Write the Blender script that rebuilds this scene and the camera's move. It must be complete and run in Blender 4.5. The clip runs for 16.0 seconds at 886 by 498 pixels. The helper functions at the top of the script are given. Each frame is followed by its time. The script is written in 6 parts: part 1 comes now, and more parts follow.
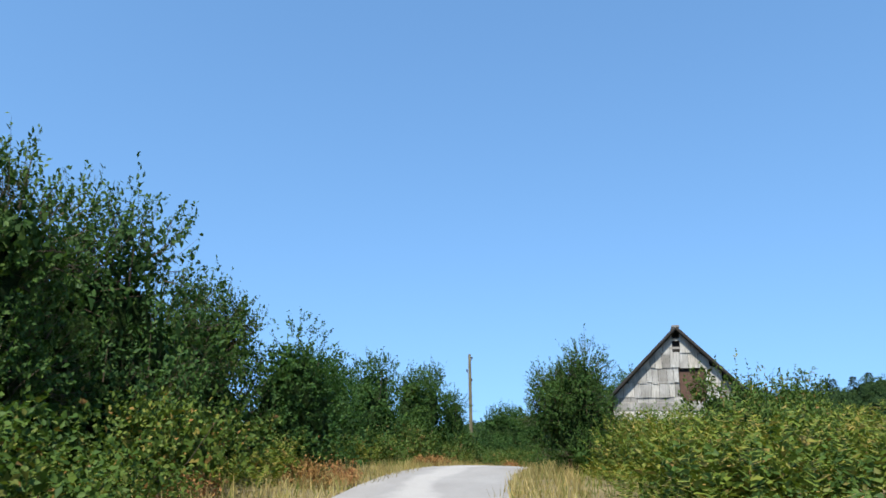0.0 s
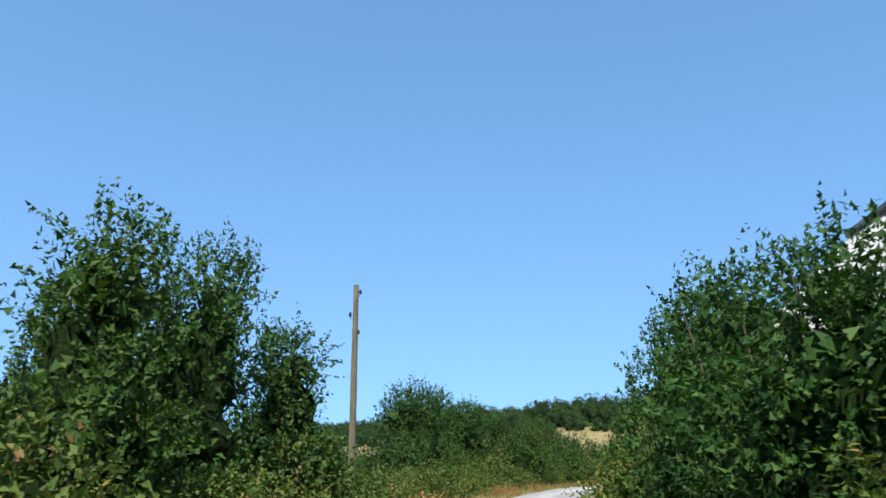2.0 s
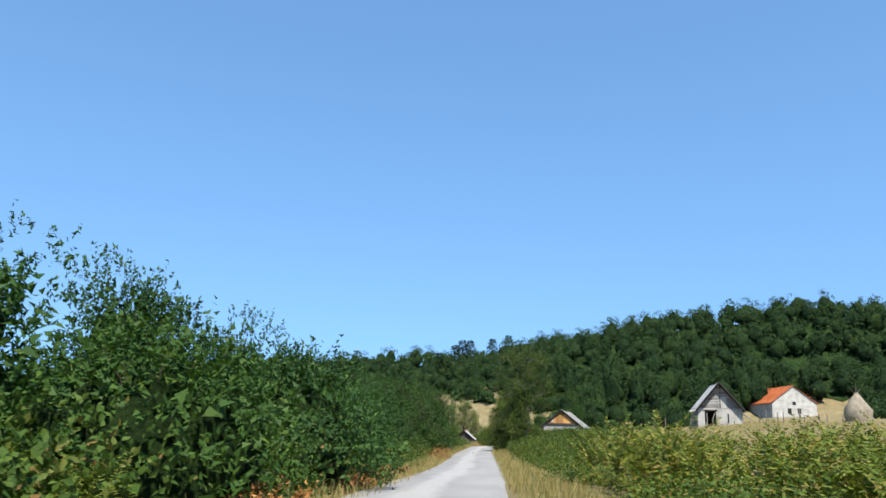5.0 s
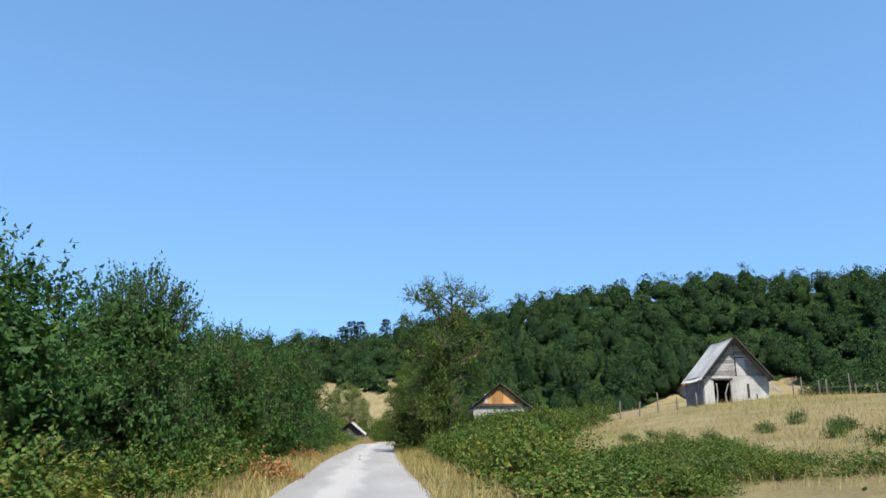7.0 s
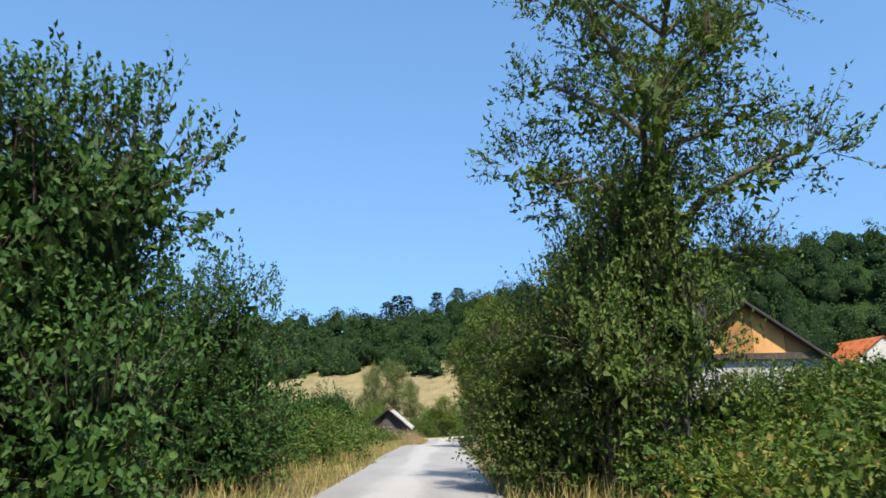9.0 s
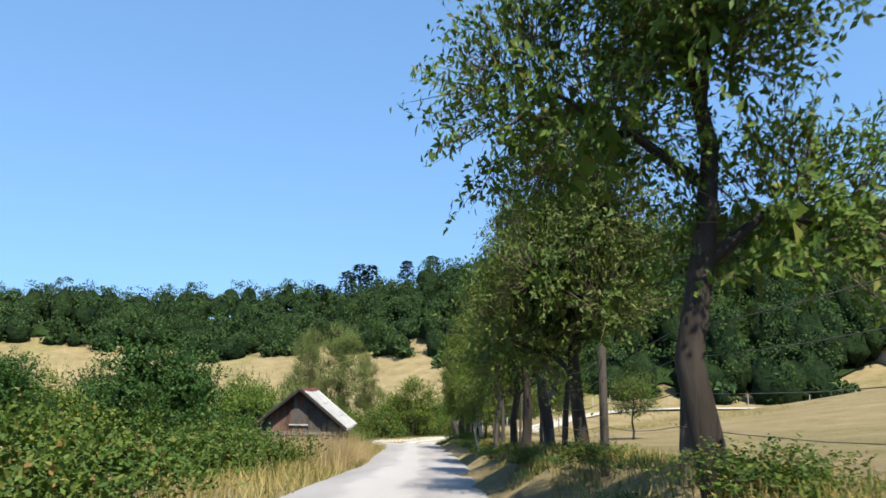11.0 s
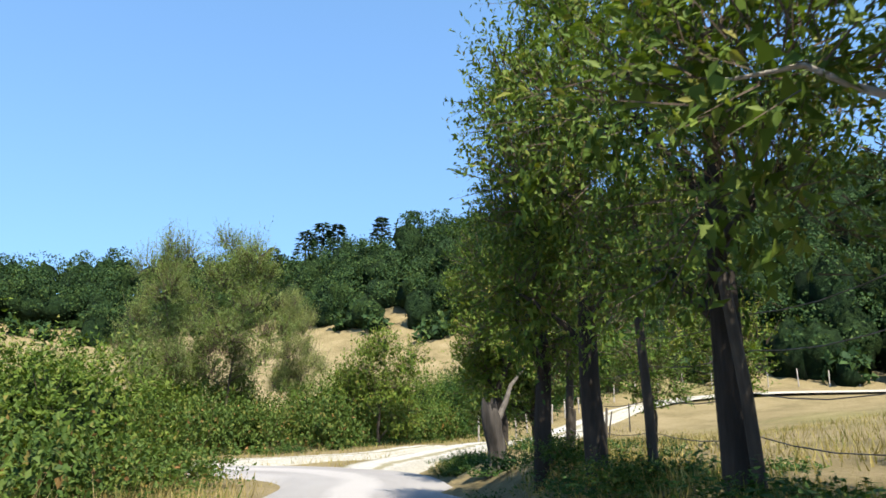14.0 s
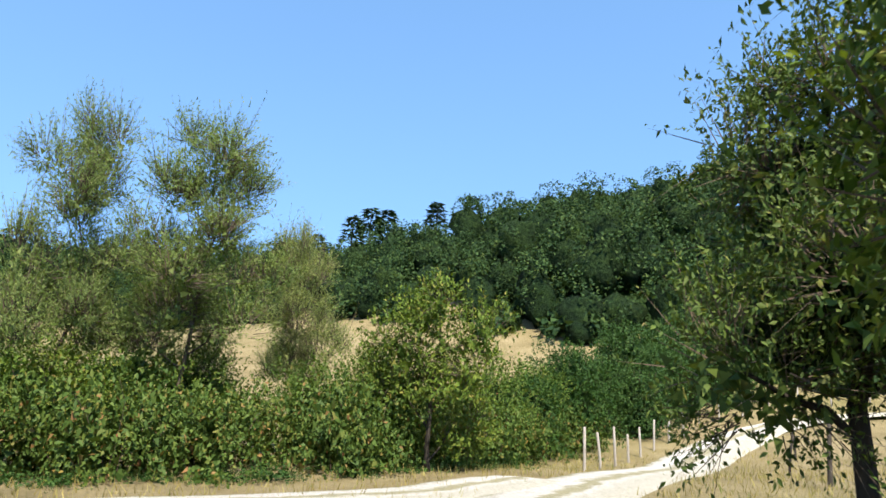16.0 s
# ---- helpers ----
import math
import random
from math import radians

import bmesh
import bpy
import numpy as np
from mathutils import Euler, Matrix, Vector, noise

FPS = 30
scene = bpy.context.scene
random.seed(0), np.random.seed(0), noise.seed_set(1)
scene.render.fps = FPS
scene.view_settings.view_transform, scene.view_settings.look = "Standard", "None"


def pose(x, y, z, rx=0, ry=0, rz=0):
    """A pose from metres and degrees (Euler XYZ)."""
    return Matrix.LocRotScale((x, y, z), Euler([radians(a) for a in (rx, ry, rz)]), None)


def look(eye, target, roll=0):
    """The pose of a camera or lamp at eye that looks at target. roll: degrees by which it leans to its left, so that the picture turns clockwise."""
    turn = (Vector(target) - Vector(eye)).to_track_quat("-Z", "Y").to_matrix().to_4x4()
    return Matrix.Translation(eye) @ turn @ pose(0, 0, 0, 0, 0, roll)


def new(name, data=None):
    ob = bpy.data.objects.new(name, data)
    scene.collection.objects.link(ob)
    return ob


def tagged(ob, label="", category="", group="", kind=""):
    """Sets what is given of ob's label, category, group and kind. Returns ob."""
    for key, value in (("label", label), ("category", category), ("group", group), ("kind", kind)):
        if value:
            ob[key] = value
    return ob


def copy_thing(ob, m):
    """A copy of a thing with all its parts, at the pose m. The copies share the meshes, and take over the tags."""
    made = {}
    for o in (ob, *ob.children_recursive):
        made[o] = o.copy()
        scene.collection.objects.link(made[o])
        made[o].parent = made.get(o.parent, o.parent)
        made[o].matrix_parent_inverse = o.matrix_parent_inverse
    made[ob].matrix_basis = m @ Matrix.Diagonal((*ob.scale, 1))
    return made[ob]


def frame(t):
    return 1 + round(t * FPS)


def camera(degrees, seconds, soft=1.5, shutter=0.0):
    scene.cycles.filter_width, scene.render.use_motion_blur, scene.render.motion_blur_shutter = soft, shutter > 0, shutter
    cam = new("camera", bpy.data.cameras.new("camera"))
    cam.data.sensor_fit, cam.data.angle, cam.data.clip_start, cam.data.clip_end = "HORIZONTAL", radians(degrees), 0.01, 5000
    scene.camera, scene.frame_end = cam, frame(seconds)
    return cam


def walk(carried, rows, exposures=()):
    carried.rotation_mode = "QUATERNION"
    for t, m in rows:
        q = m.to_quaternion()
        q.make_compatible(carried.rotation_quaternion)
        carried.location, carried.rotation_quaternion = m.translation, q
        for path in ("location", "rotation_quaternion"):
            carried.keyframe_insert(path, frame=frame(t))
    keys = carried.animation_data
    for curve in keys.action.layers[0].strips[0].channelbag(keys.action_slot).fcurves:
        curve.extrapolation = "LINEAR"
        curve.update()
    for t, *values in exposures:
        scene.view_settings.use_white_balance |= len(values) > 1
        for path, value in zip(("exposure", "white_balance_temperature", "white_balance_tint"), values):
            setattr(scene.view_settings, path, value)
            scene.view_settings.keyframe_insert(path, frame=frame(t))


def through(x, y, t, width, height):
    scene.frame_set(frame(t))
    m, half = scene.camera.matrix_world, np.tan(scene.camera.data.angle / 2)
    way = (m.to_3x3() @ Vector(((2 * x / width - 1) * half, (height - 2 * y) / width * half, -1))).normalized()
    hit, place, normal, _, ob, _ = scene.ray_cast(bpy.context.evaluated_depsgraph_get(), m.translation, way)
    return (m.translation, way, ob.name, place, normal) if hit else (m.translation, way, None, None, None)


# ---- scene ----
cam = camera(62.0, 16.0, 1.6, 0.05)
PATH = [
    (0, (5.216, 3.211, 0.665), (4.989, 5.121, 1.215), 1.1),
    (0.5, (4.313, 9.379, 0.986), (4.120, 11.297, 1.519), 0.4),
    (1, (3.643, 16.079, 1.325), (3.508, 18.003, 1.853), -0.3),
    (1.5, (3.816, 23.028, 1.533), (3.734, 24.953, 2.069), 1.6),
    (2, (4.092, 30.126, 1.667), (4.101, 32.048, 2.217), 1.3),
    (2.5, (4.687, 37.291, 1.625), (4.810, 39.230, 2.102), 3.2),
    (3, (5.471, 44.414, 1.473), (5.749, 46.334, 1.962), 2.3),
    (3.5, (6.496, 51.489, 1.309), (6.950, 53.379, 1.783), 1.6),
    (4, (7.838, 57.893, 1.228), (8.427, 59.740, 1.723), 1.2),
    (4.5, (9.660, 64.067, 1.356), (10.349, 65.875, 1.863), 1.9),
    (5, (12.168, 70.328, 1.349), (12.929, 72.111, 1.842), 1.6),
    (5.2, (13.383, 72.906, 1.315), (14.167, 74.684, 1.792), 1.6),
    (7.3, (27.011, 100.681, 1.121), (28.05, 102.318, 1.609), 0.2),
    (7.5, (28.38, 103.397, 1.106), (29.411, 105.039, 1.596), 0.8),
    (8, (31.843, 110.336, 1.101), (32.797, 112.028, 1.578), 1.2),
    (8.5, (35.224, 117.051, 1.155), (36.154, 118.758, 1.624), 0.8),
    (9, (38.334, 123.378, 1.203), (39.246, 125.097, 1.669), 0.1),
    (11.3, (52.78, 150.672, 1.429), (53.778, 152.349, 1.867), 0.5),
    (11.5, (53.882, 152.758, 1.474), (54.898, 154.427, 1.901), 0.0),
    (12, (56.389, 157.332, 1.41), (57.421, 158.992, 1.835), 0.7),
    (12.5, (58.95, 161.648, 1.311), (59.986, 163.304, 1.738), 0.6),
    (13, (61.16, 165.312, 1.219), (62.2, 166.968, 1.639), -0.2),
    (13.5, (63.203, 168.858, 1.105), (64.237, 170.516, 1.531), -0.4),
    (14, (64.986, 172.182, 1.113), (66.014, 173.84, 1.555), 0.1),
    (14.5, (66.596, 175.223, 1.12), (67.614, 176.885, 1.569), 1.0),
    (15, (68.109, 178.019, 1.124), (69.12, 179.685, 1.573), 0.9),
    (15.5, (69.385, 180.511, 1.16), (70.381, 182.186, 1.612), 2.9),
    (16, (70.445, 182.912, 1.043), (71.344, 184.638, 1.508), 2.4),
]
walk(cam, [(t, look(eye, target, roll)) for t, eye, target, roll in PATH], exposures=[(0, 1.05, 6450, 7), (8, 1.1, 6520, 8), (12, 1.32, 6800, 9), (16, 1.46, 6800, 9)])

# ---- world and sun ----
SUN_AZ = math.atan2(-0.18, -0.98)      # from +y towards +x, the way to the sun
SUN_EL = radians(55)
world = bpy.data.worlds.new("sky")
scene.world = world
world.use_nodes = True
wn = world.node_tree.nodes
wl = world.node_tree.links
wn.clear()
sky = wn.new("ShaderNodeTexSky")
sky.sky_type = "NISHITA"
sky.sun_disc = False
sky.sun_elevation = SUN_EL
sky.sun_rotation = SUN_AZ
sky.altitude = 300
sky.air_density = 1.0
sky.dust_density = 0.1
sky.ozone_density = 2.5
bg = wn.new("ShaderNodeBackground")
bg.inputs["Strength"].default_value = 0.13
wo = wn.new("ShaderNodeOutputWorld")
sky_in = wn.new("ShaderNodeTexCoord")
sky_map = wn.new("ShaderNodeMapping")
sky_map.inputs["Scale"].default_value = (1, 1, 0.6)
sky_map.inputs["Location"].default_value = (0, 0, 0.24)
wl.new(sky_in.outputs["Generated"], sky_map.inputs[0])
wl.new(sky_map.outputs[0], sky.inputs[0])
richer = wn.new("ShaderNodeHueSaturation")
richer.inputs["Saturation"].default_value = 1.11
richer.inputs["Hue"].default_value = 0.496
wl.new(sky.outputs[0], richer.inputs["Color"])
wl.new(richer.outputs[0], bg.inputs[0])
wl.new(bg.outputs[0], wo.inputs[0])
sun_data = bpy.data.lights.new("sun", "SUN")
sun_data.energy = 4.5
sun_data.angle = radians(0.53)
sun_data.color = (1.0, 0.95, 0.86)
sun = new("sun", sun_data)
to_sun = Vector((math.sin(SUN_AZ) * math.cos(SUN_EL), math.cos(SUN_AZ) * math.cos(SUN_EL), math.sin(SUN_EL)))
sun.matrix_world = look(to_sun * 300, (0, 0, 0))

# ---- materials ----


class Nodes:
    """A small helper round one material's node tree."""

    def __init__(self, name):
        self.mat = bpy.data.materials.new(name)
        self.mat.use_nodes = True
        self.tree = self.mat.node_tree
        self.bsdf = self.tree.nodes["Principled BSDF"]
        self.out = self.tree.nodes["Material Output"]

    def node(self, kind, **values):
        n = self.tree.nodes.new(kind)
        for key, value in values.items():
            if key in n.inputs:
                n.inputs[key].default_value = value
        return n

    def link(self, a, b):
        self.tree.links.new(a, b)

    def coords(self):
        return self.node("ShaderNodeTexCoord").outputs["Object"]

    def noise(self, scale, detail=4.0, rough=0.6, vector=None, stretch=None):
        n = self.node("ShaderNodeTexNoise", Scale=scale, Detail=detail, Roughness=rough)
        v = vector or self.coords()
        if stretch:
            m = self.node("ShaderNodeMapping", Scale=stretch)
            self.link(v, m.inputs["Vector"])
            v = m.outputs[0]
        self.link(v, n.inputs["Vector"])
        return n.outputs["Fac"]

    def ramp(self, fac, stops):
        r = self.node("ShaderNodeValToRGB")
        e = r.color_ramp.elements
        while len(e) < len(stops):
            e.new(0.5)
        for n, (at, colour) in enumerate(stops):
            e[n].position = at
            e[n].color = (*colour, 1)
        self.link(fac, r.inputs[0])
        return r.outputs[0]

    def mix(self, fac, a, b, mode="MIX"):
        m = self.tree.nodes.new("ShaderNodeMix")
        m.data_type = "RGBA"
        m.blend_type = mode
        for value, socket in ((fac, m.inputs[0]), (a, m.inputs[6]), (b, m.inputs[7])):
            if hasattr(value, "is_output"):
                self.link(value, socket)
            elif isinstance(value, tuple):
                socket.default_value = (*value, 1)
            else:
                socket.default_value = value
        return m.outputs[2]

    def bump(self, fac, strength, distance):
        b = self.node("ShaderNodeBump", Strength=strength, Distance=distance)
        self.link(fac, b.inputs["Height"])
        self.link(b.outputs[0], self.bsdf.inputs["Normal"])

    def finish(self, colour, rough=0.8, spec=0.3, metal=0.0):
        if hasattr(colour, "is_output"):
            self.link(colour, self.bsdf.inputs["Base Color"])
        else:
            self.bsdf.inputs["Base Color"].default_value = (*colour, 1)
        self.bsdf.inputs["Roughness"].default_value = rough
        self.bsdf.inputs["Specular IOR Level"].default_value = spec
        self.bsdf.inputs["Metallic"].default_value = metal
        return self.mat


def leaf_material(name, stops, through=0.24, rough=0.6, gloss=0.14, patches=0.7):
    """Leaves: colour varies from leaf to leaf and from plant to plant; light shines through."""
    m = Nodes(name)
    island = m.node("ShaderNodeNewGeometry").outputs["Random Per Island"]
    plant = m.node("ShaderNodeObjectInfo").outputs["Random"]
    patch = m.noise(patches, 2.0)
    colour = m.ramp(island, stops)
    tint = m.ramp(plant, [(0.0, (0.80, 0.88, 0.72)), (0.5, (1, 1, 1)), (1.0, (1.18, 1.08, 0.85))])
    colour = m.mix(1.0, colour, tint, "MULTIPLY")
    colour = m.mix(1.0, colour, m.ramp(patch, [(0.3, (0.62, 0.67, 0.62)), (0.7, (1.02, 0.98, 0.9))]), "MULTIPLY")
    mat = m.finish(colour, rough, gloss)
    trans = m.node("ShaderNodeBsdfTranslucent")
    m.link(m.mix(1.0, colour, (1.25, 1.3, 0.55), "MULTIPLY"), trans.inputs[0])
    mixer = m.node("ShaderNodeMixShader", Fac=through)
    m.link(m.bsdf.outputs[0], mixer.inputs[1])
    m.link(trans.outputs[0], mixer.inputs[2])
    m.link(mixer.outputs[0], m.out.inputs[0])
    return mat


LEAF_HEDGE = leaf_material("hedge_leaf", [(0, (0.028, 0.066, 0.018)), (0.5, (0.038, 0.086, 0.021)), (0.85, (0.052, 0.105, 0.024)), (1, (0.08, 0.13, 0.032))])
LEAF_ELM = leaf_material("roadside_leaf", [(0, (0.055, 0.1, 0.018)), (0.5, (0.086, 0.14, 0.023)), (0.88, (0.125, 0.172, 0.031)), (1, (0.19, 0.18, 0.05))])
LEAF_OLD = leaf_material("old_crown_leaf", [(0, (0.045, 0.078, 0.019)), (0.5, (0.076, 0.115, 0.025)), (0.9, (0.115, 0.15, 0.034)), (1, (0.17, 0.16, 0.05))])
LEAF_WILLOW = leaf_material("willow_leaf", [(0, (0.13, 0.172, 0.056)), (0.6, (0.205, 0.25, 0.094)), (1, (0.29, 0.315, 0.135))], 0.4)
LEAF_BRAMBLE = leaf_material("bramble_leaf", [(0, (0.041, 0.078, 0.017)), (0.5, (0.067, 0.113, 0.024)), (0.85, (0.104, 0.149, 0.034)), (0.95, (0.17, 0.16, 0.045)), (1, (0.22, 0.11, 0.05))])
LEAF_FERN = leaf_material("fern_leaf", [(0, (0.08, 0.12, 0.02)), (0.5, (0.15, 0.19, 0.035)), (0.8, (0.22, 0.22, 0.05)), (1, (0.34, 0.24, 0.09))])
LEAF_BROWN = leaf_material("withered_leaf", [(0, (0.16, 0.07, 0.03)), (0.5, (0.30, 0.15, 0.07)), (1, (0.42, 0.24, 0.11))], 0.2, 0.8, 0.1)
LEAF_FOREST = leaf_material("forest_leaf", [(0, (0.015, 0.037, 0.018)), (0.5, (0.028, 0.063, 0.027)), (0.85, (0.045, 0.086, 0.030)), (1, (0.068, 0.102, 0.034))], 0.12, 0.7, 0.1, 0.17)
LEAF_CONIFER = leaf_material("conifer_needles", [(0, (0.014, 0.034, 0.018)), (1, (0.036, 0.066, 0.030))], 0.1, 0.7, 0.1)
DRY_GRASS = leaf_material("dry_grass_blade", [(0, (0.20, 0.15, 0.06)), (0.5, (0.36, 0.27, 0.12)), (0.85, (0.48, 0.38, 0.19)), (1, (0.16, 0.18, 0.05))], 0.25, 0.8, 0.1)
WITHERED = leaf_material("withered_grass_blade", [(0, (0.27, 0.18, 0.10)), (0.5, (0.43, 0.31, 0.18)), (0.85, (0.54, 0.41, 0.26)), (1, (0.2, 0.2, 0.08))], 0.25, 0.8, 0.1)
GREEN_GRASS = leaf_material("green_grass_blade", [(0, (0.06, 0.10, 0.02)), (0.6, (0.14, 0.16, 0.04)), (1, (0.32, 0.26, 0.10))], 0.25, 0.8, 0.1)


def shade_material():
    """Leaves deep inside a crown, too dense to tell apart, their shade painted dark."""
    m = Nodes("crown_shade")
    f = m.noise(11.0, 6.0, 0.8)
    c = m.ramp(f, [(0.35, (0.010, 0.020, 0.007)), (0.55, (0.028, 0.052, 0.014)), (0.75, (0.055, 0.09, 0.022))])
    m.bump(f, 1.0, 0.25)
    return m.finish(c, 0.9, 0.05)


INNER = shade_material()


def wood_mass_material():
    """Hearts of a far wood's crowns: leafage too fine to tell apart, darkened as shade between clumps, varied from
    crown to crown.
    """
    m = Nodes("wood_shade_leafage")
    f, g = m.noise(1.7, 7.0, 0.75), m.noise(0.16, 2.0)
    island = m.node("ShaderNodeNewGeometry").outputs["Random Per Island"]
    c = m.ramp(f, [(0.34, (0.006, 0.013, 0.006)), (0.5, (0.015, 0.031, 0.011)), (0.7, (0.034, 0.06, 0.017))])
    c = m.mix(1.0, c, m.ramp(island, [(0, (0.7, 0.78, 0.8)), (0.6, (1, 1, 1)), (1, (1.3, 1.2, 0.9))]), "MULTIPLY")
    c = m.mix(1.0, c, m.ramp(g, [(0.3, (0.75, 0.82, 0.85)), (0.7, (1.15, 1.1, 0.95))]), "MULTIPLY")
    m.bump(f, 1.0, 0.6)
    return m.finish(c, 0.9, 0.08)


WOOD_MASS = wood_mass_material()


def bark_material(name, dark, pale, scale=6.0):
    m = Nodes(name)
    f = m.noise(scale, 6.0, 0.65, stretch=(1, 1, 0.18))
    g = m.noise(1.3, 3.0)
    c = m.mix(g, m.ramp(f, [(0.3, dark), (0.7, pale)]), dark)
    m.bump(f, 0.8, 0.03)
    return m.finish(c, 0.9, 0.15)


BARK = bark_material("dark_bark", (0.016, 0.013, 0.010), (0.075, 0.06, 0.047))
BARK_GREY = bark_material("old_grey_bark", (0.04, 0.034, 0.028), (0.22, 0.195, 0.165), 7)
BARK_OLD = bark_material("gnarled_bark", (0.02, 0.017, 0.014), (0.15, 0.13, 0.11), 6)
BARK_PALE = bark_material("pale_bark", (0.22, 0.19, 0.16), (0.55, 0.50, 0.44), 9)
TWIG = bark_material("twig_bark", (0.06, 0.045, 0.03), (0.15, 0.11, 0.08), 14)
POST_WOOD = bark_material("weathered_post", (0.06, 0.05, 0.04), (0.22, 0.19, 0.155), 10)
FENCE_WOOD = bark_material("dark_fence_wood", (0.03, 0.025, 0.02), (0.115, 0.095, 0.075), 10)
POLE_WOOD = bark_material("tarred_pole_wood", (0.07, 0.06, 0.036), (0.25, 0.22, 0.135), 8)


def board_material(name, dark, mid, pale):
    m = Nodes(name)
    each = m.node("ShaderNodeObjectInfo").outputs["Random"]
    grain = m.noise(5.0, 7.0, 0.7, stretch=(7, 7, 0.35))
    stain = m.noise(0.9, 3.0)
    c = m.ramp(grain, [(0.25, dark), (0.5, mid), (0.8, pale)])
    c = m.mix(1.0, c, m.ramp(each, [(0, (0.62, 0.60, 0.58)), (0.5, (1, 1, 1)), (1, (1.22, 1.18, 1.12))]), "MULTIPLY")
    c = m.mix(1.0, c, m.ramp(stain, [(0.3, (0.6, 0.58, 0.56)), (0.65, (1.08, 1.08, 1.08))]), "MULTIPLY")
    m.bump(grain, 0.5, 0.01)
    return m.finish(c, 0.85, 0.2)


BOARD_GREY = board_material("silver_grey_board", (0.10, 0.095, 0.09), (0.33, 0.32, 0.30), (0.58, 0.565, 0.54))
BOARD_BARN = board_material("grey_barn_board", (0.13, 0.125, 0.12), (0.27, 0.26, 0.25), (0.42, 0.41, 0.39))
BOARD_SHED = board_material("dark_grey_shed_board", (0.04, 0.036, 0.032), (0.11, 0.10, 0.09), (0.20, 0.185, 0.17))
BOARD_DARK = board_material("dark_old_board", (0.022, 0.017, 0.014), (0.06, 0.046, 0.038), (0.13, 0.105, 0.088))
BOARD_RED = board_material("reddish_board", (0.05, 0.03, 0.022), (0.12, 0.07, 0.052), (0.20, 0.125, 0.095))
OCHRE_PANEL = board_material("ochre_panel", (0.42, 0.215, 0.075), (0.50, 0.265, 0.095), (0.56, 0.32, 0.13))
BOARD_BROWN = board_material("brown_door_board", (0.03, 0.018, 0.013), (0.075, 0.045, 0.034), (0.13, 0.085, 0.065))
# for barge boards: near-black, painted as the shade under the roof edges
BOARD_BLACK = board_material("shade_black_board", (0.010, 0.009, 0.008), (0.024, 0.021, 0.019), (0.05, 0.045, 0.04))


def mottled(name, a, b, c, fine=30.0, coarse=1.2, rough=0.85, bump=0.3, spec=0.25):
    m = Nodes(name)
    f, g = m.noise(fine, 6.0, 0.7), m.noise(coarse, 4.0)
    col = m.ramp(g, [(0.3, a), (0.5, b), (0.72, c)])
    col = m.mix(1.0, col, m.ramp(f, [(0.3, (0.75, 0.75, 0.75)), (0.7, (1.15, 1.15, 1.15))]), "MULTIPLY")
    each = m.node("ShaderNodeObjectInfo").outputs["Random"]
    col = m.mix(1.0, col, m.ramp(each, [(0, (0.85, 0.85, 0.85)), (1, (1.1, 1.1, 1.1))]), "MULTIPLY")
    m.bump(f, bump, 0.01)
    return m.finish(col, rough, spec)


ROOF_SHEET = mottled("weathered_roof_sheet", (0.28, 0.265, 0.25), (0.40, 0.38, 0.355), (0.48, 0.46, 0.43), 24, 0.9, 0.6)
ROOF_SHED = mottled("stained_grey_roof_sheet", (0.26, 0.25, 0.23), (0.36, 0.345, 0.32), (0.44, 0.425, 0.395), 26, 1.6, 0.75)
# the darker grey sheet, for one slope of each sheeted roof
ROOF_OLD = mottled("dark_grey_roof_sheet", (0.10, 0.09, 0.085), (0.18, 0.17, 0.16), (0.27, 0.26, 0.25), 20, 1.1)
ROOF_TILE = mottled("orange_roof_tile", (0.36, 0.085, 0.025), (0.46, 0.12, 0.038), (0.54, 0.17, 0.06), 16, 0.8, 0.8)
PLASTER = mottled("pale_plaster", (0.25, 0.23, 0.20), (0.37, 0.35, 0.32), (0.47, 0.45, 0.41), 18, 0.9)
RUST = mottled("rusty_sheet", (0.05, 0.02, 0.014), (0.10, 0.034, 0.022), (0.16, 0.06, 0.04), 22, 1.8)
DARKNESS = mottled("dark_interior", (0.012, 0.011, 0.01), (0.02, 0.018, 0.016), (0.03, 0.027, 0.024), 10, 1)
WIRE = mottled("barbed_wire_steel", (0.07, 0.06, 0.05), (0.12, 0.10, 0.09), (0.18, 0.16, 0.14), 40, 5)
CERAMIC = mottled("dark_insulator", (0.02, 0.016, 0.014), (0.035, 0.025, 0.02), (0.05, 0.04, 0.03), 20, 3, 0.3)
HAY = mottled("grey_hay", (0.17, 0.14, 0.10), (0.24, 0.20, 0.145), (0.30, 0.26, 0.19), 45, 2.0, 0.95, 1.0)


def ground_material():
    m = Nodes("meadow_ground")
    big, mid, fine = m.noise(0.05, 5.0), m.noise(0.45, 5.0, 0.65), m.noise(9.0, 6.0, 0.75)
    dry = m.ramp(mid, [(0.25, (0.15, 0.12, 0.06)), (0.5, (0.235, 0.185, 0.095)), (0.75, (0.30, 0.24, 0.135))])
    green = m.ramp(mid, [(0.3, (0.09, 0.11, 0.025)), (0.7, (0.20, 0.19, 0.06))])
    colour = m.mix(m.ramp(big, [(0.52, (0, 0, 0)), (0.72, (0.7, 0.7, 0.7))]), dry, green)
    colour = m.mix(1.0, colour, m.ramp(fine, [(0.3, (0.6, 0.6, 0.58)), (0.7, (1.06, 1.06, 1.06))]), "MULTIPLY")
    m.bump(fine, 1.0, 0.08)
    return m.finish(colour, 0.95, 0.1)


